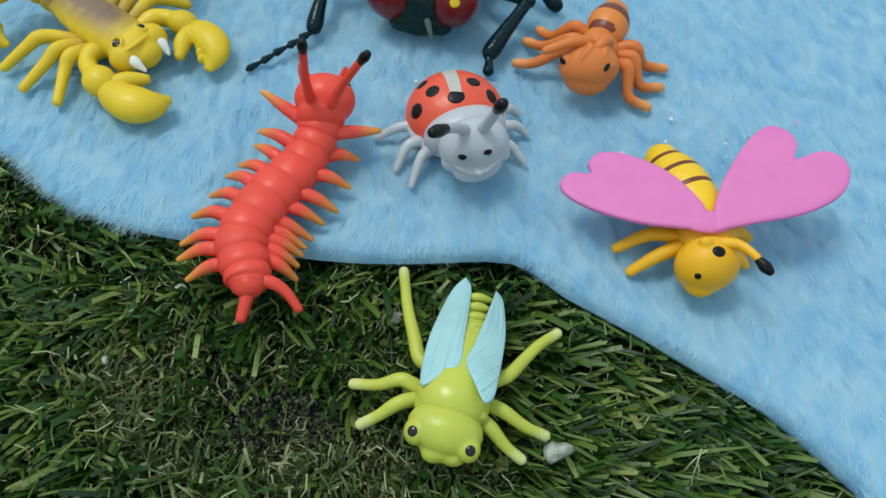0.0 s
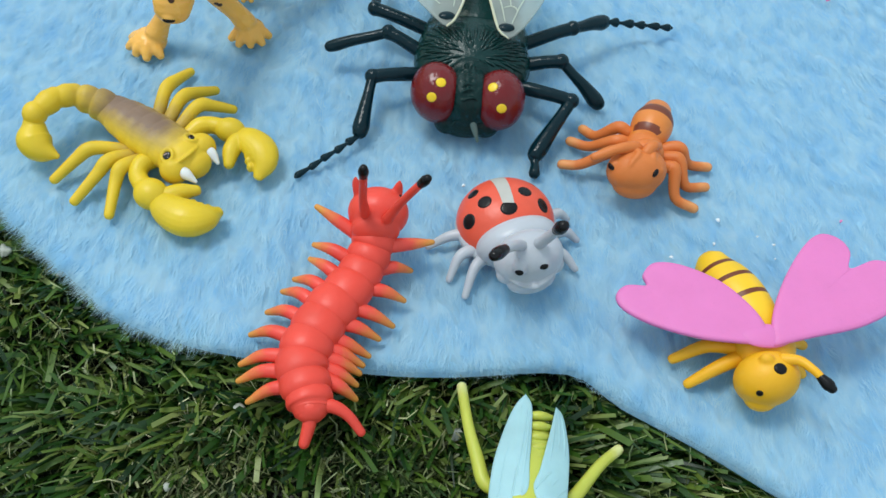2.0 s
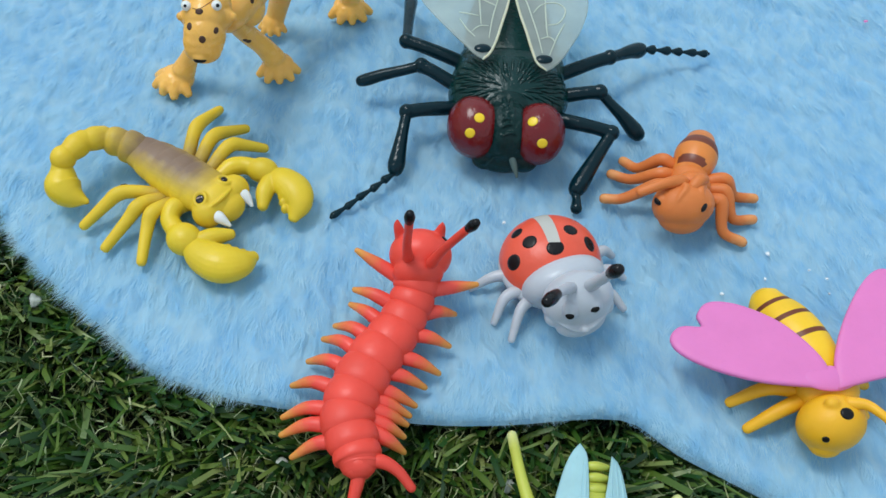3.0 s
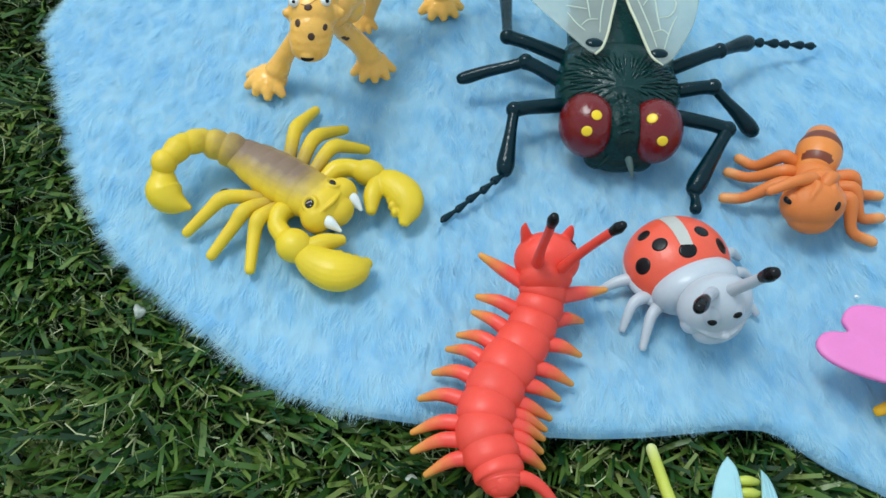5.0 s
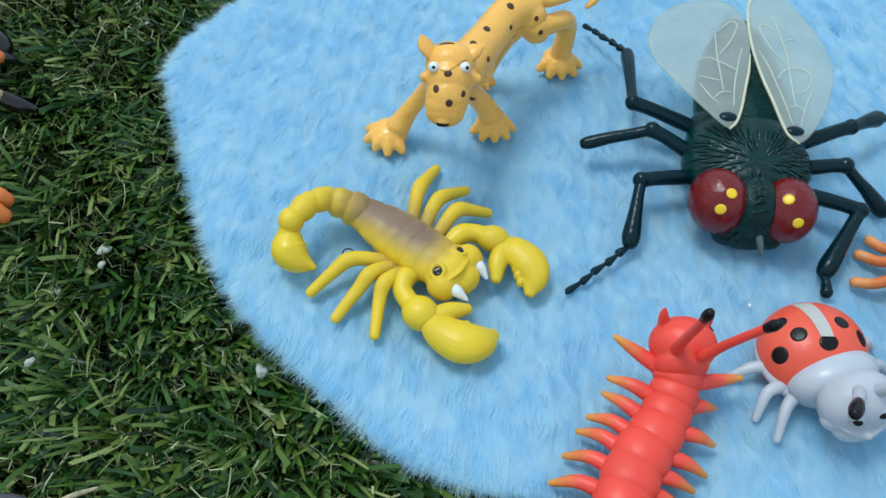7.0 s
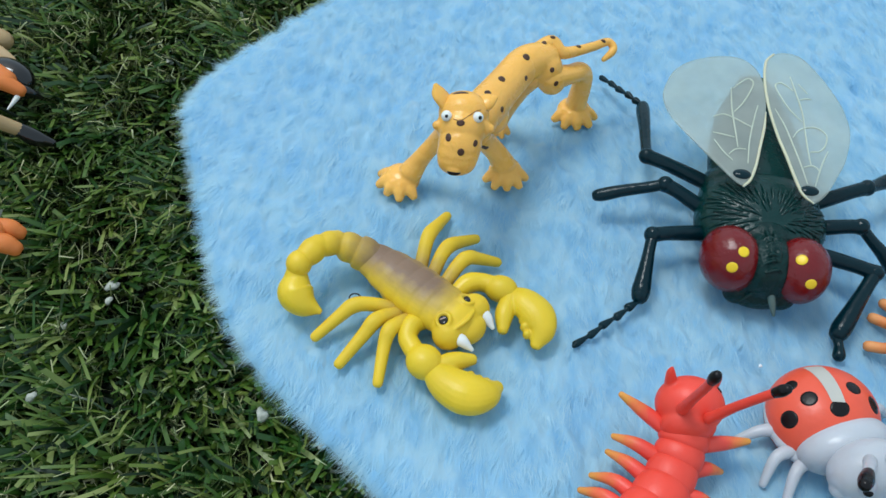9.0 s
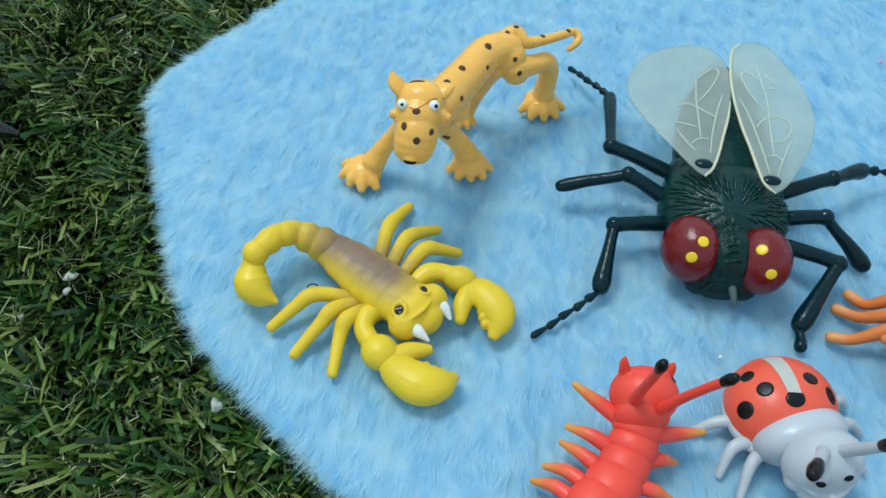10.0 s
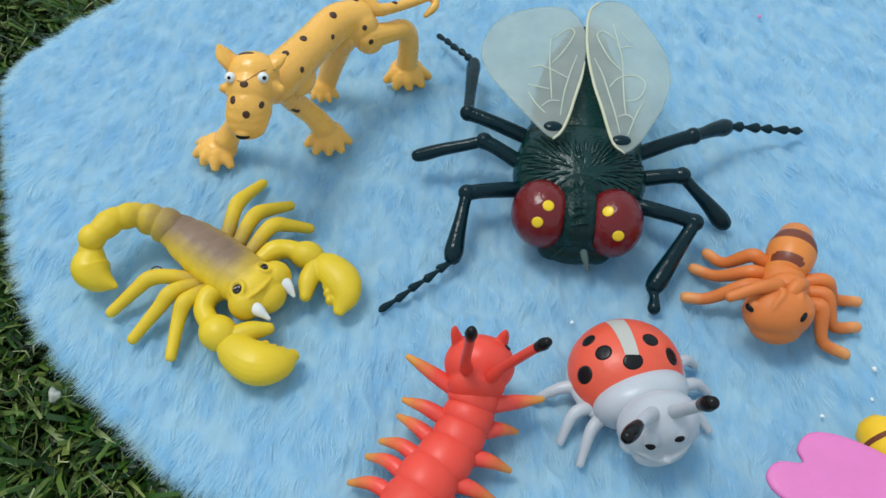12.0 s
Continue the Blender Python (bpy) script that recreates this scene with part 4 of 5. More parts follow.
    for e, side in (((-119.2, 312.3, 60.5), -0.35), ((-107.8, 312.8, 60.5), 0.35)):
        w = part("eye", ball(B(), e, 2.0, seg=20, rings=14), WHITE, hd, "bulging white eye")
        # pupils are turned towards a camera position
        d = (CAM_A - Vector(e)).normalized()
        part("pupil", ball(B(), Vector(e) + d * 1.5 + Vector((side, 0, -0.1)), (0.8, 0.8, 0.8), seg=14, rings=10), BLACK, w)
    for p in ([(-119.2, 320.6, 58.5), (-122.6, 321.4, 62.5), (-124.2, 322.8, 65.6)], [(-107.4, 321, 58.5), (-104, 322.6, 60.2), (-101.4, 323.8, 61.2)]):
        ear = limb(p, [4.2, 3.4, 1.0], seg=16, per=6, flat=0.55)
        part("ear", ear, LEOPARD, hd, "blunt folded ear")


def toy_ladybird():
    t = thing("toy_ladybird", 21, 225, 0, "red-orange spotted ladybird toy with pale grey body", "toy", GROUP)
    base = ball(B(), (21, 229.5, 6.5), (20.6, 20.2, 6.2), (0, 0, 20), 48, 24)
    part("body", base, GREY, t, "pale grey underside and rim")
    shell = ball(B(), (20.5, 231, 7.5), (19.8, 18.6, 15.6), (0, 0, 20), 64, 40)
    on = skin(shell)
    sh = part("shell", shell, SHELL, t, "domed red-orange shell with black spots")
    for q, rx, ry in (((5, 226, 14), 3.2, 3.0), ((11, 233, 18), 2.9, 2.7), ((20, 227, 22), 3.4, 2.9), ((27, 237, 20), 2.9, 2.6), ((34.4, 233.5, 16), 2.7, 3.2), ((7, 240, 14), 2.6, 2.4)):
        part("spot", mark(on, q, CAM_B, rx, ry, 20, 0.1), BLACK, sh, "black painted spot")
    part("spot", decal(on, (31, 244.5, 13), (-0.45, -0.6, -0.66), 2.6, 2.4, 20, 0.1), BLACK, sh, "black painted spot")
    stripe = B()
    rows = []
    for i in range(12):
        y, x0 = 228.5 + 1.55 * i, 19.8 - 0.33 * i * 0.9
        row = []
        for dx in (k * (2.3 + 0.07 * i) for k in (-1, -0.36, 0.36, 1)):
            h = on(Vector((x0 + dx, y, 60)), Vector((0, 0, -1)))
            row.append(stripe.verts.new((x0 + dx, y, (h[0].z if h else 8) + 0.18)))
        rows.append(row)
    for a, b in zip(rows, rows[1:]):
        for k in range(3):
            stripe.faces.new((a[k], a[k + 1], b[k + 1], b[k]))
    part("stripe", stripe, STRIPE, sh, "pale grey stripe down the shell")
    collar = ball(B(), (24, 219.2, 11.0), (16.6, 9.4, 12.6), (18, 0, 20), 44, 26)
    part("collar", collar, GREY, t)
    head = B()
    ball(head, (26.8, 207.2, 17.6), (13.6, 10.0, 11.4), (0, 0, 18), 36, 24)
    ball(head, (28.2, 201.4, 12.0), (9.8, 5.6, 6.0), (0, 0, 18))
    for e in ((22.2, 198.6, 23.6), (31.4, 201.6, 23.0)):
        ball(head, e, (2.7, 2.2, 3.6), (-42, 0, 15))
    for c in ((18.8, 202.0, 14.0), (36.6, 206.8, 14.0)):
        ball(head, c, (4.2, 3.8, 4.2))
    tube(head, [(17.0, 199.4, 16.4), (21.4, 197.0, 16.0), (25.6, 195.9, 14.8), (29.8, 196.5, 14.8), (34.2, 199.2, 16.0), (38.0, 203.2, 16.6)], [0.4, 0.8, 0.9, 0.9, 0.8, 0.4], seg=12, per=5)
    ball(head, (28.4, 195.8, 15.4), (1.9, 1.5, 1.4))
    on2 = skin(head.copy())
    hd = part("head", head, GREY, t, "smiling pale grey face with raised eyes", fuse=0.4, rounds=3)
    for q, turn in (((21.8, 196.1, 23.7), -6), ((31.2, 199.3, 23.2), 14)):
        part("eye", mark(on2, q, CAM_B, 1.6, 1.15, turn, proud=0.3), BLACK, hd, "small black eye")
    for p, tip in (([(23.4, 206.4, 26), (21.2, 203.6, 30.6), (17.4, 199.0, 36.2), (14.4, 195.2, 39.8)], (9.6, 188.8, 45)), ([(28.8, 206.4, 27), (29.8, 204.6, 32), (31.2, 201.6, 40), (32.2, 199.6, 46)], (33.4, 197.2, 52))):
        an = part("antenna", limb(p, [2.3, 2.1, 1.9, 1.8], seg=12), GREY, hd)
        end, tip = Vector(p[-1]), Vector(tip)
        part("tip", limb([end.lerp(tip, -0.05), end.lerp(tip, 0.5), tip.lerp(end, 0.12)], [1.9, 2.4, 2.0], seg=16), BLACK, an, "black antenna tip")
    for p in ([(5, 225, 6.5), (-2, 224.5, 5.5), (-10, 222, 1.6)], [(8, 217.5, 7), (2, 214.5, 6.5), (-2, 207, 1.4)], [(12, 214, 7), (7.5, 209, 6.5), (4, 199.5, 1.4)],
              [(38, 218, 7), (43, 217, 5.5), (48, 213, 1.4)], [(39, 226, 7), (45, 228, 5.5), (50, 227, 1.4)], [(38, 234, 7), (43, 237.5, 5), (47, 237.5, 1.4)]):
        part("leg", limb(p, [2.6, 2.1, 1.4], seg=12), GREY, t)


def toy_centipede():
    t = thing("toy_centipede", -40, 185, 0, "red vinyl centipede with orange-tipped legs, half off the blanket", "toy", GROUP)
    spine = spline([(-30.8, 218, 15.5), (-32.2, 212.5, 13), (-34.8, 206, 11), (-39, 198, 10.2), (-45, 189.5, 10), (-50, 181, 9.8), (-53.8, 172, 9.8), (-54.8, 163.5, 10),
                    (-52.6, 156, 10), (-50.8, 150.5, 10), (-50.4, 148, 10)], 8)
    total = len(spine) - 1

    def along(u):
        u = min(max(u, 0.0), 1.0) * total
        k = int(min(u, total - 1))
        return Vector(spine[k]).lerp(Vector(spine[k + 1]), u - k)

    for i, r in enumerate((8.6, 8.4, 8.5, 9.2, 9.8, 9.8, 9.6, 9.4, 9.0, 8.2, 6.6)):
        line = [along((i + f) / 11) for f in (-0.16, 0.08, 0.35, 0.65, 0.92, 1.16)]
        part("segment", limb(line, [r * f for f in (0.80, 0.93, 0.99, 1.0, 0.955, 0.83)], seg=32, per=3, flat=0.82), RED, t)
    part("rear", ball(B(), (-50.6, 148.5, 10), (5.4, 4.6, 5.2)), RED, t)
    head = B()
    ball(head, (-29.8, 225, 19.5), (11.6, 9.6, 10.4), (0, 0, -4), 40, 26)
    ball(head, (-30.8, 218, 18), (9.4, 5.5, 8))
    on = skin(head.copy())
    for p in ([(-37, 229.5, 25), (-38.2, 230.5, 30), (-38.4, 231, 33)], [(-23, 230.5, 24.5), (-22.2, 231, 28.5), (-22, 231.3, 31)]):
        tube(head, p, [2.4, 1.6, 0.5], seg=10)
    hd = part("head", head, RED, t, "round red head with two small horns", fuse=0.5, rounds=2)
    for q in ((-20.8, 228.5, 26), (-36.5, 231.5, 26)):
        part("eye", decal(on, q, (0.3 if q[0] < -30 else -0.3, -0.2, -1), 1.6, 1.1, 0, 0.4), BLACK, hd)
    for p in ([(-34.5, 219.5, 26), (-35, 216.5, 38), (-34.6, 213.8, 51), (-34.4, 213, 57)], [(-26.2, 216.5, 27), (-22, 215, 38), (-16.5, 213, 50), (-14.4, 212.3, 54)]):
        an = part("antenna", limb(p, [2.1, 1.6, 1.5, 1.5], seg=12), RED, hd)
        d = (Vector(p[-1]) - Vector(p[-2])).normalized()
        part("tip", limb([Vector(p[-1]) - d, Vector(p[-1]) + d * 1.8, Vector(p[-1]) + d * 3.6], [1.6, 1.9, 1.5], seg=12), BLACK, an, "black antenna tip")
    tips_l = [(-53, 226, 21), (-54, 216, 10), (-55.5, 212, 6), (-61, 204, 4), (-65, 198.5, 4), (-70, 190, 3), (-75, 180.5, 3), (-77.5, 169, 2), (-77.5, 162.5, 2), (-73.5, 155, 1)]
    root_l = [(-38, 218.5, 15), (-40, 209, 11), (-43, 201.5, 9), (-47, 195, 9), (-51, 189.5, 9), (-55, 183.5, 9), (-59, 176, 9), (-60, 168.5, 9), (-60, 163, 8.5), (-57, 157.5, 8)]
    tips_r = [(-9, 217, 12), (-17, 209, 4), (-19.5, 195.5, 4), (-23.5, 185, 3), (-28.5, 179.5, 3), (-32, 173, 2), (-34, 169.2, 2), (-35, 166, 2), (-36, 161.5, 2), (-36, 156, 2)]
    root_r = [(-25, 213.5, 14), (-29, 206, 9), (-33, 197.5, 9), (-38, 189, 9), (-43, 183, 9), (-47, 177, 9), (-48, 173, 8.5), (-48, 169, 8.5), (-47.5, 165, 8), (-46.5, 160.5, 8)]
    for roots, tips in ((root_l, tips_l), (root_r, tips_r)):
        for i, (a, b) in enumerate(zip(roots, tips)):
            a, b = Vector(a), Vector(b)
            m = a.lerp(b, 0.5) + Vector((0, 0, 2.0 if i else 0.0)) + Vector((0, 1.2 if i > 2 and roots is root_l else 0, 0))
            leg = limb([a, m, b], [2.9, 2.4, 1.1], seg=11, per=5)
            part("leg", leg, RED_LEG, t)
    for p in ([(-51, 149, 10), (-50.8, 144.5, 8.5), (-52.5, 138.5, 4.5)], [(-49.5, 149.5, 10), (-43.5, 149.5, 10.5), (-38, 147, 8.5), (-33.5, 142.5, 5)]):
        part("tail_leg", limb(p, [2.6, 2.4, 1.9, 1.6][:len(p)], seg=12), RED, t)


def toy_bee():
    t = thing("toy_bee", 108, 180, 0, "yellow vinyl bee with brown bands and pink wings", "toy", GROUP)
    abd = limb([(100.2, 208.5, 10.5), (102.6, 202, 11), (106, 193.5, 12), (109.5, 184, 12.5), (111, 177, 12.5)], [7.0, 9.6, 10.6, 9.6, 7.5], seg=40, per=10)
    a, b = Vector((100.5, 211.5, 10)), Vector((111, 177, 12.5))

    def bands(p):
        u = (p - a).dot((b - a).normalized())
        return max(0.0, 1.0 - min(abs(u - c) for c in (5.2, 13.2, 22.0)) / 2.0)
    part("abdomen", abd, BEE_BAND, t, "yellow abdomen with thin brown bands", paint=bands)
    th = B()
    ball(th, (111.5, 173, 12.5), (11, 9, 8.5))
    part("thorax", th, BEE, t)
    head = B()
    ball(head, (108.5, 160, 14), (11.6, 9.6, 11.0), (0, 0, 10), 36, 24)
    ball(head, (106.5, 154.5, 10), (6, 5, 4.5))
    ball(head, (105.5, 162.5, 24), (2.6, 2.2, 2.2))
    on = skin(head.copy())
    hd = part("head", head, BEE, t, fuse=0.5, rounds=3)
    part("eye", mark(on, (104.5, 155, 14), CAM_B, 1.2, 1.2, proud=0.35), BLACK, hd, "small black eye")
    part("eye", mark(on, (109, 158.5, 25), CAM_B, 2.3, 2.0, proud=0.45), BLACK, hd, "large dark oval eye")
    an = part("antenna", limb([(112, 163, 23), (116.5, 161.5, 25), (120, 157.5, 26), (122.5, 154.5, 25.5)], [2.3, 1.8, 1.5, 1.4], seg=12), BEE, hd)
    part("tip", limb([(122, 155, 25.6), (124, 152.8, 25), (125.3, 151.5, 24.5)], [1.6, 2.2, 1.7], seg=12), BLACK, an, "black antenna tip")
    for p in ([(104, 174, 10), (92, 175.5, 9), (80.5, 173.5, 2)], [(104, 171, 10), (94, 167, 8), (84.5, 163.5, 2)], [(118, 175, 10), (125, 178.5, 8), (131, 179.5, 3)], [(118, 170, 9), (124, 169, 6), (128, 168, 2)]):
        part("leg", limb(p, [3.0, 2.6, 1.9], seg=12), BEE, t)
    wl = [(106, 169.5, 0), (97, 170.5, 0), (84, 173, 0), (70, 178.5, 0), (60.5, 185, 0), (58, 191, 0), (62, 195.5, 0), (69.5, 195.2, 0), (69, 200, 0), (74, 205, 0), (84, 203.5, 0), (97, 195.5, 0), (106, 184, 0), (109, 175, 0)]
    wr = [(110, 168.5, 0), (124, 171.5, 0), (142, 175, 0), (156, 182, 0), (162, 191, 0), (161, 199, 0), (154, 202, 0), (144, 198.8, 0), (146, 206, 0), (143.5, 212, 0), (137, 214.5, 0), (129, 208.5, 0), (119, 194.5, 0), (112, 180, 0)]
    part("wing", plate(wl, 2.4, per=5, lift=lambda x, y: 22 - 0.105 * (108 - x)), PINK, t, "flat pink heart-shaped wing")
    part("wing", plate(wr, 2.4, per=5, lift=lambda x, y: 22 + 0.10 * (x - 110) + 0.03 * (y - 170)), PINK, t, "flat pink heart-shaped wing")
    part("crease", limb([(144, 198.5, 27.4), (132, 189, 25.8), (120, 179, 24.2)], [0.15, 0.2, 0.12], seg=7), PINK, t, "fold between the two lobes of a wing")
    part("wing_hub", ball(B(), (108.5, 173, 21.6), (9.5, 4.8, 1.7)), PINK, t)


def toy_ant():
    t = thing("toy_ant", 80, 263, 0, "orange-brown vinyl ant with brown banded abdomen", "toy", GROUP)
    abd = limb([(80.5, 271.5, 12), (83.5, 275, 13), (86.5, 280.5, 13.5), (88.8, 286, 13)], [6, 8.2, 8.8, 6.8], seg=36, per=10)
    a = Vector((79.5, 268, 12))
    ax = (Vector((90, 290.5, 13)) - a).normalized()

    def bands(p):
        u = (p - a).dot(ax)
        far = max(0.0, 1 - abs(u - 16.4) / 5.6)
        near = max(0.0, 1 - abs(u - 5.6) / 3.4) * (1.0 if abs((p - a).dot(Vector((ax.y, -ax.x, 0)))) < 5.5 else 0.0)
        return max(far, near)
    part("abdomen", abd, ORANGE_BAND, t, "rounded abdomen with two brown bands", paint=bands)
    mid = B()
    ball(mid, (81, 268, 11.5), (8.2, 8, 7.2))
    ball(mid, (80, 262, 14.5), (8, 6, 7))
    part("thorax", mid, ORANGE, t, fuse=0.5, rounds=2)
    head = B()
    ball(head, (74.6, 252.0, 16.0), (12.4, 9.6, 9.8), (0, 0, 4), 36, 24)
    ball(head, (74.2, 248.4, 12.5), (9.4, 7.0, 6.2))
    for line in ([(69.5, 258, 23.6), (73.5, 253.5, 25.3), (70.4, 249, 24.2), (69, 246.5, 22.2)], [(83, 257.5, 21.6), (79.5, 253, 24.4), (80, 249.5, 23.2)]):
        tube(head, line, [0.8, 1.5, 1.2, 0.5][:len(line)], seg=10, per=5)
    ball(head, (72.2, 245.2, 20.6), (1.5, 1.3, 1.3))
    for e in ((64.6, 251.4, 19), (82.0, 248.6, 19.4)):
        ball(head, e, (2.6, 2.4, 3.2))
    on = skin(head.copy())
    hd = part("head", head, ORANGE, t, "broad orange head with moulded brows", fuse=0.45, rounds=3)
    for q, turn in (((62.8, 250.3, 20), 10), ((81.1, 247.2, 20), -14)):
        part("eye", mark(on, q, CAM_A, 1.1, 1.9, turn, proud=0.45), BLACK, hd, "black oval eye")
    for p in ([(74, 257.4, 23.2), (71.4, 256.7, 24.8), (65, 254.8, 25.6), (59.6, 253.4, 24.2), (55.9, 252.6, 23)], [(77, 254.6, 24), (79.4, 257, 25), (82.4, 259, 23)]):
        part("antenna", limb(p, [2.5, 2.6, 2.1, 2.0, 1.8][:len(p)], seg=12), ORANGE, hd)
    for p in ([(79, 275, 10), (74.5, 277, 12.2), (71, 278.6, 12.5), (63.6, 280.4, 4.8), (58.6, 286.3, 2.4)], [(77, 271, 10), (72.5, 270.6, 12.4), (68.6, 271, 12.3), (59.8, 274.2, 4.8), (52.4, 279, 2.4)], [(76, 266, 10), (70.5, 265, 12.4), (65.4, 264.4, 12.3), (55, 264, 4.8), (47.5, 265.7, 2.4)],
              [(86, 267.6, 10), (93, 268.2, 12.4), (97, 267.4, 12.2), (101.8, 265.9, 4.6), (111.2, 266.3, 2.3)], [(86, 264, 10), (92.5, 262.6, 12.4), (95.4, 260.6, 12.1), (98.6, 254, 4.6), (108, 255.2, 2.3)], [(86, 259, 10), (90.4, 257.4, 12.4), (92.2, 255.4, 12.1), (93.2, 247.4, 4.6), (101, 243.7, 2.3)]):
        part("leg", limb(p, [2.6, 2.8, 2.7, 2.2, 2.1], seg=12, per=6), ORANGE_LEG, t, "bent orange leg with a pale flat foot", paint=lambda q, o=Vector(p[-1]): max(0.0, 1.0 - (q - o).length / 8))


def toy_cicada():
    t = thing("toy_cicada", 20, 120, -6, "lime green vinyl cicada with pale blue wings on turf", "toy", GROUP)
    body = limb([(27.5, 148, -2), (26, 140, 0), (24, 130, 2), (21.5, 119, 3.5), (19, 110, 4)], [5, 7.5, 9.5, 11.5, 12.5], seg=28, per=6, flat=0.8)
    ab = part("abdomen", body, LIME, t)
    for i in range(7):
        y = 150 - 4.2 * i
        x = 28 - 0.52 * i
        part("ridge", limb([(x - 5 - 0.3 * i, y, 1 + 0.4 * i), (x, y - 0.5, 4.3 + 0.75 * i), (x + 5 + 0.3 * i, y, 1 + 0.4 * i)], [1.2, 1.65, 1.2], seg=10, per=4), LIME, ab)
    shield = plate([(6.6, 107.6, 0), (7.2, 111.5, 0), (8.4, 114.4, 0), (15, 117.2, 0), (22.3, 121.6, 0), (25.6, 114.6, 0), (28.8, 108.4, 0), (30.4, 104, 0), (24, 101.5, 0), (17, 102.5, 0), (10, 104.6, 0)],
                   3.6, per=5, lift=lambda x, y: 6.4 - 0.012 * (x - 19) ** 2, dome=4.6)
    ball(shield, (19.2, 109.5, 4.4), (12.0, 8.6, 7.0), (-4, 0, -14))
    tube(shield, [(21.8, 120.4, 8.6), (19.8, 114.5, 11.4), (17.8, 107.5, 11.6)], [0.5, 1.1, 0.6], seg=10, per=5)
    part("shield", shield, LIME, t, "glossy lime thorax shield with a pointed rear", fuse=0.45, rounds=3)
    head = B()
    ball(head, (16.6, 100.4, 5.0), (12.4, 8.8, 8.0), (0, 0, -17), 40, 24)
    ball(head, (14.6, 95.2, 3.0), (6.6, 4.8, 4.6), (0, 0, -17))
    ball(head, (7.3, 99, 6.4), (4.0, 4.5, 4.2))
    ball(head, (23.8, 93.8, 6.0), (4.0, 4.5, 4.2))
    ball(head, (13.2, 93.6, 2.6), (4.2, 3.4, 3.8))
    ball(head, (19.4, 92.4, 2.6), (4.0, 3.2, 3.6))
    on = skin(head.copy())
    hd = part("head", head, LIME, t, "broad lime green head", fuse=0.5, rounds=4)
    for q in ((6, 97, 12), (24, 91, 12)):
        part("eye", mark(on, q, CAM_B, 1.6, 1.7, proud=0.4), GLOSS_BLACK, hd, "round black eye")
    for p in ([(13, 124, 0), (8.4, 127, 0.4), (6.5, 135, 0), (3.9, 147.4, -1), (2.2, 164, -4)], [(11, 114.5, 1), (5.5, 117, 2.6), (1.6, 118.2, 2.8), (-5.2, 117.4, 0), (-13.6, 118.8, -3)],
              [(11, 112.5, 1), (5, 111.4, 2), (0.6, 109.6, 2), (-4.8, 107, -1), (-10.6, 105, -4)], [(32, 119, 0), (36.4, 120.6, 1), (39.6, 122.9, 0.5), (48.9, 133.4, -1), (57, 140.4, -4)],
              [(28, 112, 1), (33, 109.6, 2), (36.2, 108, 2), (43.4, 104.2, -1), (50.2, 102.5, -4)], [(26, 107.5, 1), (30.4, 103.8, 1.4), (32.4, 101.9, 1), (36.8, 97.7, -2), (42, 94.6, -5)]):
        part("leg", limb(p, [2.5, 2.5, 2.4, 2.0, 1.9], seg=12, per=6), LIME_LEG, t, "lime leg with a pale worn tip", paint=lambda q, o=Vector(p[-1]): max(0.0, 1.0 - (q - o).length / 9))
    wl = [(24.3, 158, 0), (20.8, 154.2, 0), (17, 147.4, 0), (12, 134.7, 0), (9.6, 125.2, 0), (8.3, 116.2, 0), (9.2, 112.6, 0), (14.7, 115.8, 0), (21, 119.8, 0), (22.8, 130.3, 0), (24.8, 142.6, 0), (26, 153, 0)]
    wr = [(35.2, 154.2, 0), (32.3, 145.5, 0), (30, 139, 0), (26, 128, 0), (23, 121, 0), (25.2, 113.4, 0), (27.2, 107.6, 0), (28.8, 105.6, 0), (31.6, 108.2, 0), (33.7, 115.8, 0), (35.9, 126, 0), (37.5, 135.7, 0), (37.8, 145.7, 0), (37.2, 151.3, 0)]
    for outline, lift, ribs in ((wl, lambda x, y: 5.2 + 0.23 * (150 - y) - 0.28 * max(0, 20 - x), ([(11.1, 116.4), (15.9, 134.9), (22.2, 152.5)], [(15.7, 117.8), (19.7, 132.6), (24.2, 151)], [(19, 119.6), (21.8, 134), (25, 150)])),
                                (wr, lambda x, y: 5.2 + 0.23 * (150 - y) - 0.4 * max(0, x - 27), ([(23.8, 120.7), (27.9, 125.4), (31.4, 128.3)], [(25.1, 116.9), (29.6, 122.4), (33.9, 126.5)], [(26.2, 112.6), (30.3, 118), (34.4, 121.4)], [(27.4, 109.4), (31, 113.6), (33.4, 116.6)],
                                                                                                  [(29.6, 130.6), (32.1, 140.4), (34.6, 150.7)], [(32.4, 131.9), (34.4, 140.5), (35.8, 150.8)], [(35.2, 133), (36.4, 141), (36.6, 149)]))):
        w = part("wing", plate(outline, 1.5, per=5, lift=lift, dome=0.5), PALE_BLUE, t, "pale blue ribbed wing")
        for v in ribs:
            part("rib", limb([(x, y, lift(x, y) + 0.86) for x, y in v], [0.35, 0.55, 0.25], seg=8, per=5, flat=0.7), PALE_BLUE, w)


def chip(x, y, z, r, turn, mat, name, label, category, flatness=0.3):
    """A small irregular flake or stone."""
    t = thing(name, x, y, z, label, category)
    bm = B()
    bmesh.ops.create_icosphere(bm, subdivisions=2, radius=1)
    rr = random.Random(int(x * 7 + y * 13))
    lobes = [(rr.uniform(0, 6.28), rr.uniform(0.05, 0.2), n) for n in (1, 2, 3)]
    for v in bm.verts:
        v.co *= 1 + rr.uniform(-0.16, 0.16) + sum(w * math.sin(n * math.atan2(v.co.y, v.co.x) + p) for p, w, n in lobes)
    bm.transform(pose(x, y, z, *turn) @ Matrix.Diagonal((r, r * 0.72, r * flatness, 1)))
    part("flake", bm, mat, t)
    return t


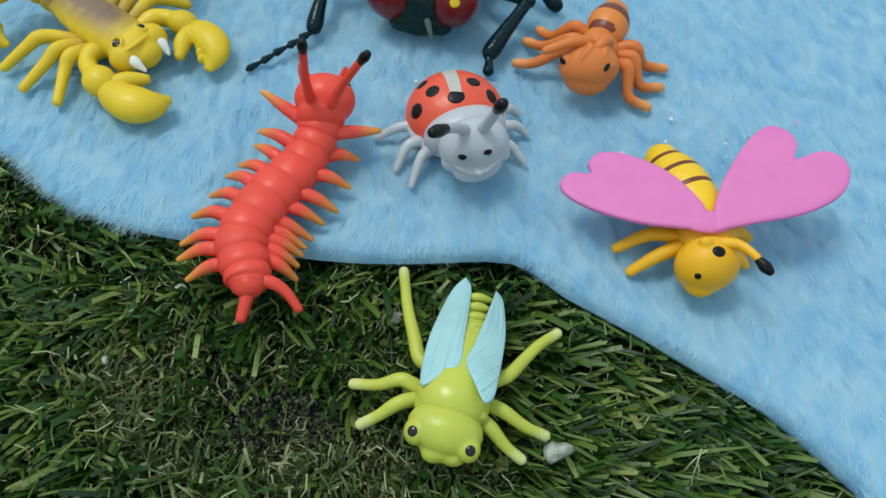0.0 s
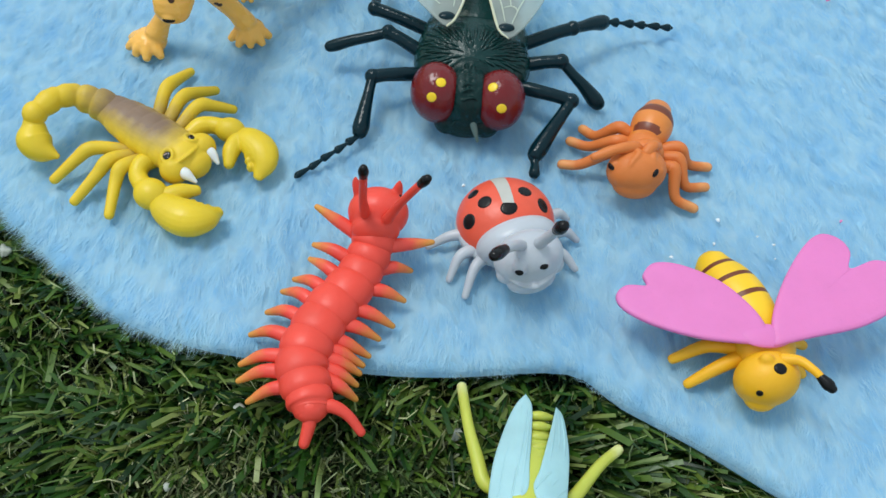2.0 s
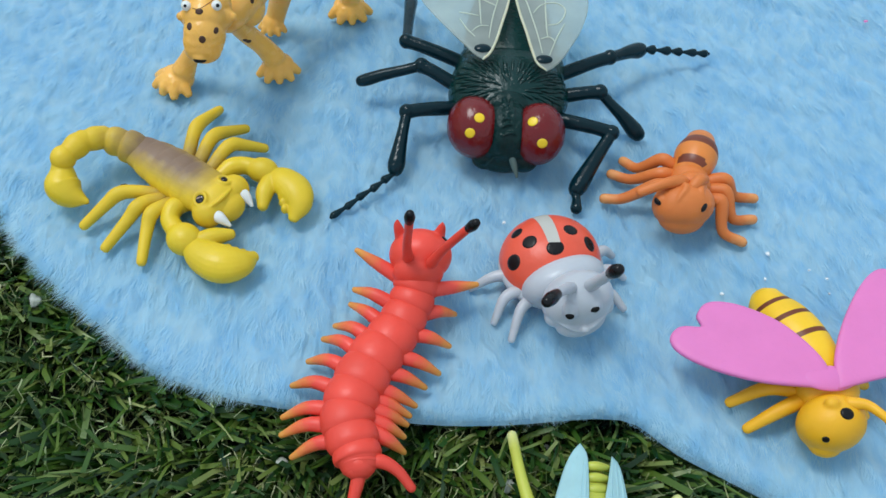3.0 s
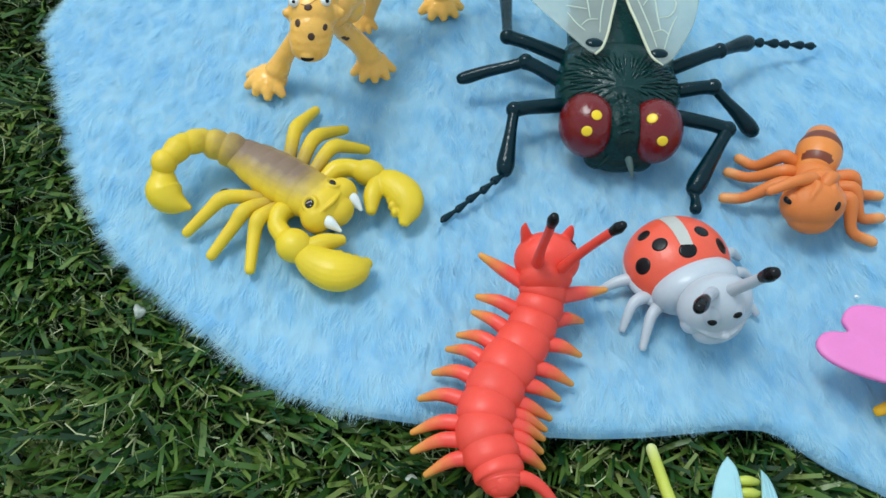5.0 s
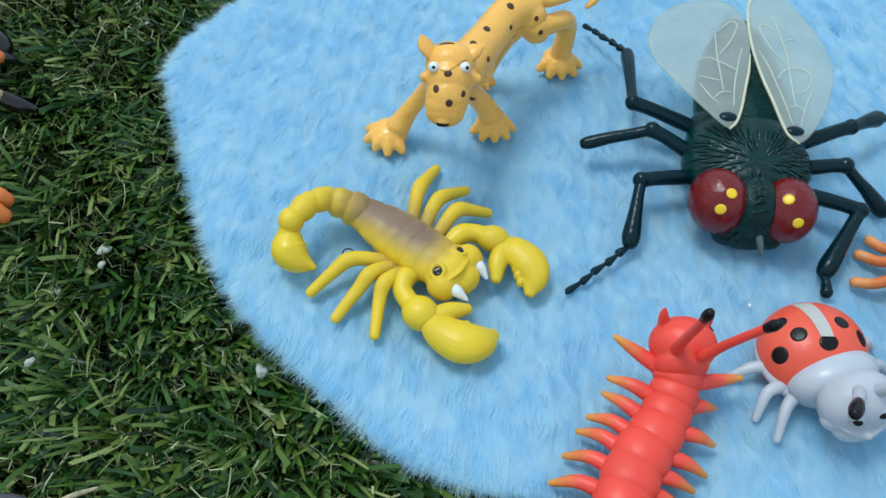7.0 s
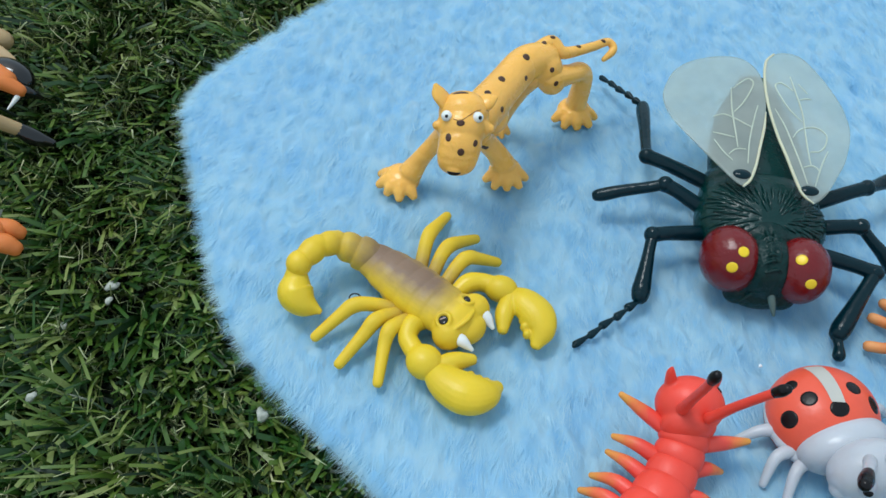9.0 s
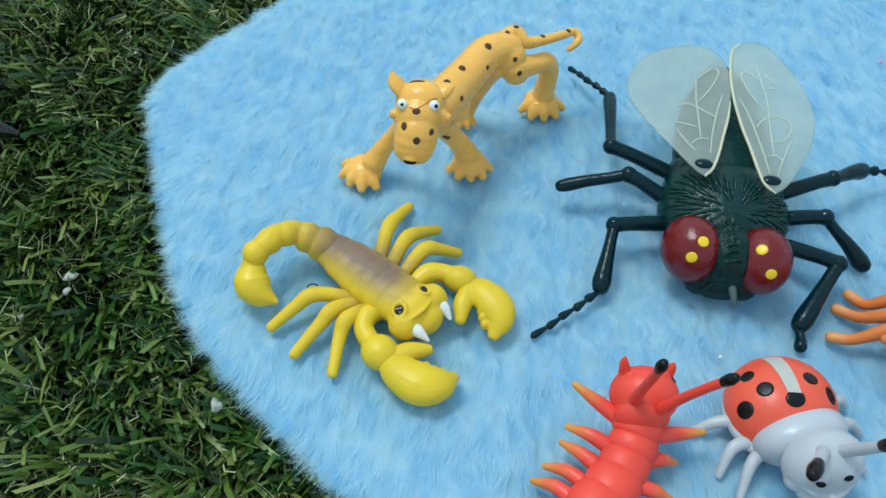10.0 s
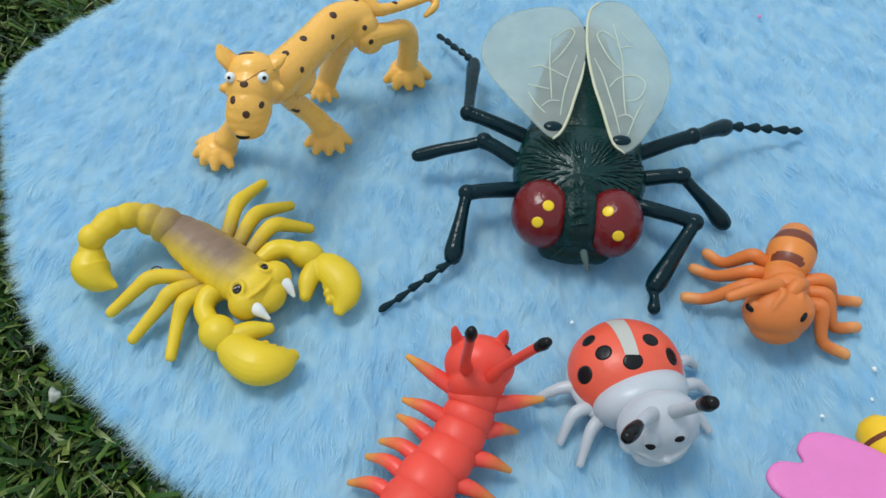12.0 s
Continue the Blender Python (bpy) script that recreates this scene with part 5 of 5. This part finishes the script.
def left_toys():
    t = thing("toy_hornet", -335, 364, -6, "dark toy hornet with orange and cream legs in turf", "toy")
    bd = B()
    ball(bd, (-323, 381, 0), (14, 8.5, 8), (0, 0, -24))
    ball(bd, (-341, 372, 2), (18, 14, 10))
    part("body", bd, GLOSS_BLACK, t, "dark grey body", fuse=0.6, rounds=4)
    part("band", limb([(-340, 376, 10), (-328, 374, 9.5), (-318, 370.5, 7)], [6, 5.5, 4.6], seg=16), ORANGE, t)
    part("leg", limb([(-330, 371, 9), (-320, 369, 8), (-311.5, 367.5, 4)], [4.6, 4.2, 3.0], seg=12), ORANGE, t)
    part("claw", limb([(-312.5, 368, 4.5), (-308.5, 369.5, 1), (-305, 371, -3)], [2.9, 2.4, 0.8], seg=10), GLOSS_BLACK, t)
    part("leg", limb([(-330, 341, 14), (-316, 343, 10), (-304.5, 346.5, 0)], [3.6, 3.4, 3.0], seg=12), CREAM, t, "cream leg")
    part("foot", limb([(-305.5, 346.4, 0.5), (-299.5, 346, -3.5), (-293, 347, -7)], [3.3, 3.8, 1.8], seg=12), GLOSS_BLACK, t, "glossy black foot")
    part("wing", plate([(-340, 398, 7), (-328, 393, 6), (-319.5, 386, 3.5), (-328, 383.5, 6), (-340, 387, 7)], 2.0), CREAM, t, "pale cream pointed wing case")
    part("shoulder", ball(B(), (-337, 402, 3), (9, 6, 6)), CREAM, t)
    for p in ([(-312, 365.5, 3), (-313.5, 362.5, 1.5), (-315.5, 359, 0)], [(-322, 364, 4), (-321, 360, 2), (-321, 357, 1)]):
        part("spike", limb(p, [1.3, 1.0, 0.4], seg=8), WHITE, t, "white spike")
    t.location.x -= 2.5 * MM
    o = thing("toy_limb", -300, 286, -6, "orange plastic toy limb with rounded toes in turf", "toy")
    part("shin", limb([(-318, 290, 6), (-304, 288, 5), (-296, 287, 3)], [6.5, 6, 5.5], seg=16), ORANGE, o)
    for p in ([(-297, 290, 3), (-291, 290.5, 1.5), (-288, 290.5, -0.5)], [(-297, 284, 3), (-290, 283, 1.5), (-286.5, 282.5, -0.5)]):
        part("toe", limb(p, [3.6, 4.0, 3.2], seg=14), ORANGE, o)
    # what is dark here is unknown; a flat sheet is added for it
    m = thing("dark_sheet", -252, 160, -13, "dark smooth sheet of unknown kind in the turf", "scrap")
    part("sheet", plate([(-270, 172, -9), (-255, 174.5, -8.5), (-242, 171, -8), (-232, 163, -8.5), (-230, 152, -9.5), (-245, 146, -10), (-268, 150, -10)], 3.0), DARK_SMOOTH, m)
    # loop set at blanket height along the camera's line of sight
    o = thing("plastic_loop", -149, 269, 0.5, "tiny dark plastic loop by a scorpion leg", "scrap")
    part("ring", limb([(-149 + 2.2 * math.cos(a), 269 + 1.5 * math.sin(a), 3.0 + 0.8 * math.sin(a)) for a in (0.6 * k for k in range(10))], [0.32] * 10, seg=7, per=4), DARK_SMOOTH, o)
    s = thing("straw", -230, 172, -6, "short pale dry straw lying on turf", "straw")
    part("stalk", limb([(-238, 169, -5.5), (-231, 173, -4.5), (-224, 176, -5)], [0.9, 1.0, 0.6], seg=7), TWIG, s)


left_toys()
for x, y, z, r in ((54, 98, -5, 6.0), (0.5, 148, -8, 3.2), (-78, 157, -7, 2.6), (-247, 273, -6.5, 3.4), (-246, 266.5, -7, 2.2), (-177.5, 222.5, -6.5, 3.4), (-260, 254, -8, 2.0), (-259, 409, -7, 2.4), (-261, 223, -7, 2.6), (-154, 213, -8, 2.2), (-99, 128, -8, 2.0)):
    chip(x, y, z - 1.5, r * 0.85, (14, -9, (x * 37) % 180), CHIP, "stone_chip", "small pale stone chip caught in the turf", "stone", 0.2)
for x, y, r in ((111, 239, 1.1), (126, 231, 0.6), (132, 227, 0.7), (5, 254, 0.9), (88, 220, 0.9), (107, 227, 0.8), (131, 220, 0.5)):
    chip(x, y, 0.8, r, (0, 0, (x * 53) % 180), LINT, "lint_speck", "tiny white speck of lint on the blanket", "lint", 0.6)
for x, y, r in ((164, 240, 0.8), (108, 434, 1.1), (197, 382, 1.0)):
    chip(x, y, 0.8, r, (0, 0, (x * 53) % 180), PINK_LINT, "lint_speck", "tiny pink speck of lint on the blanket", "lint", 0.6)


for make in (toy_fly, toy_scorpion, toy_leopard, toy_ladybird, toy_centipede, toy_bee, toy_ant, toy_cicada):
    make()
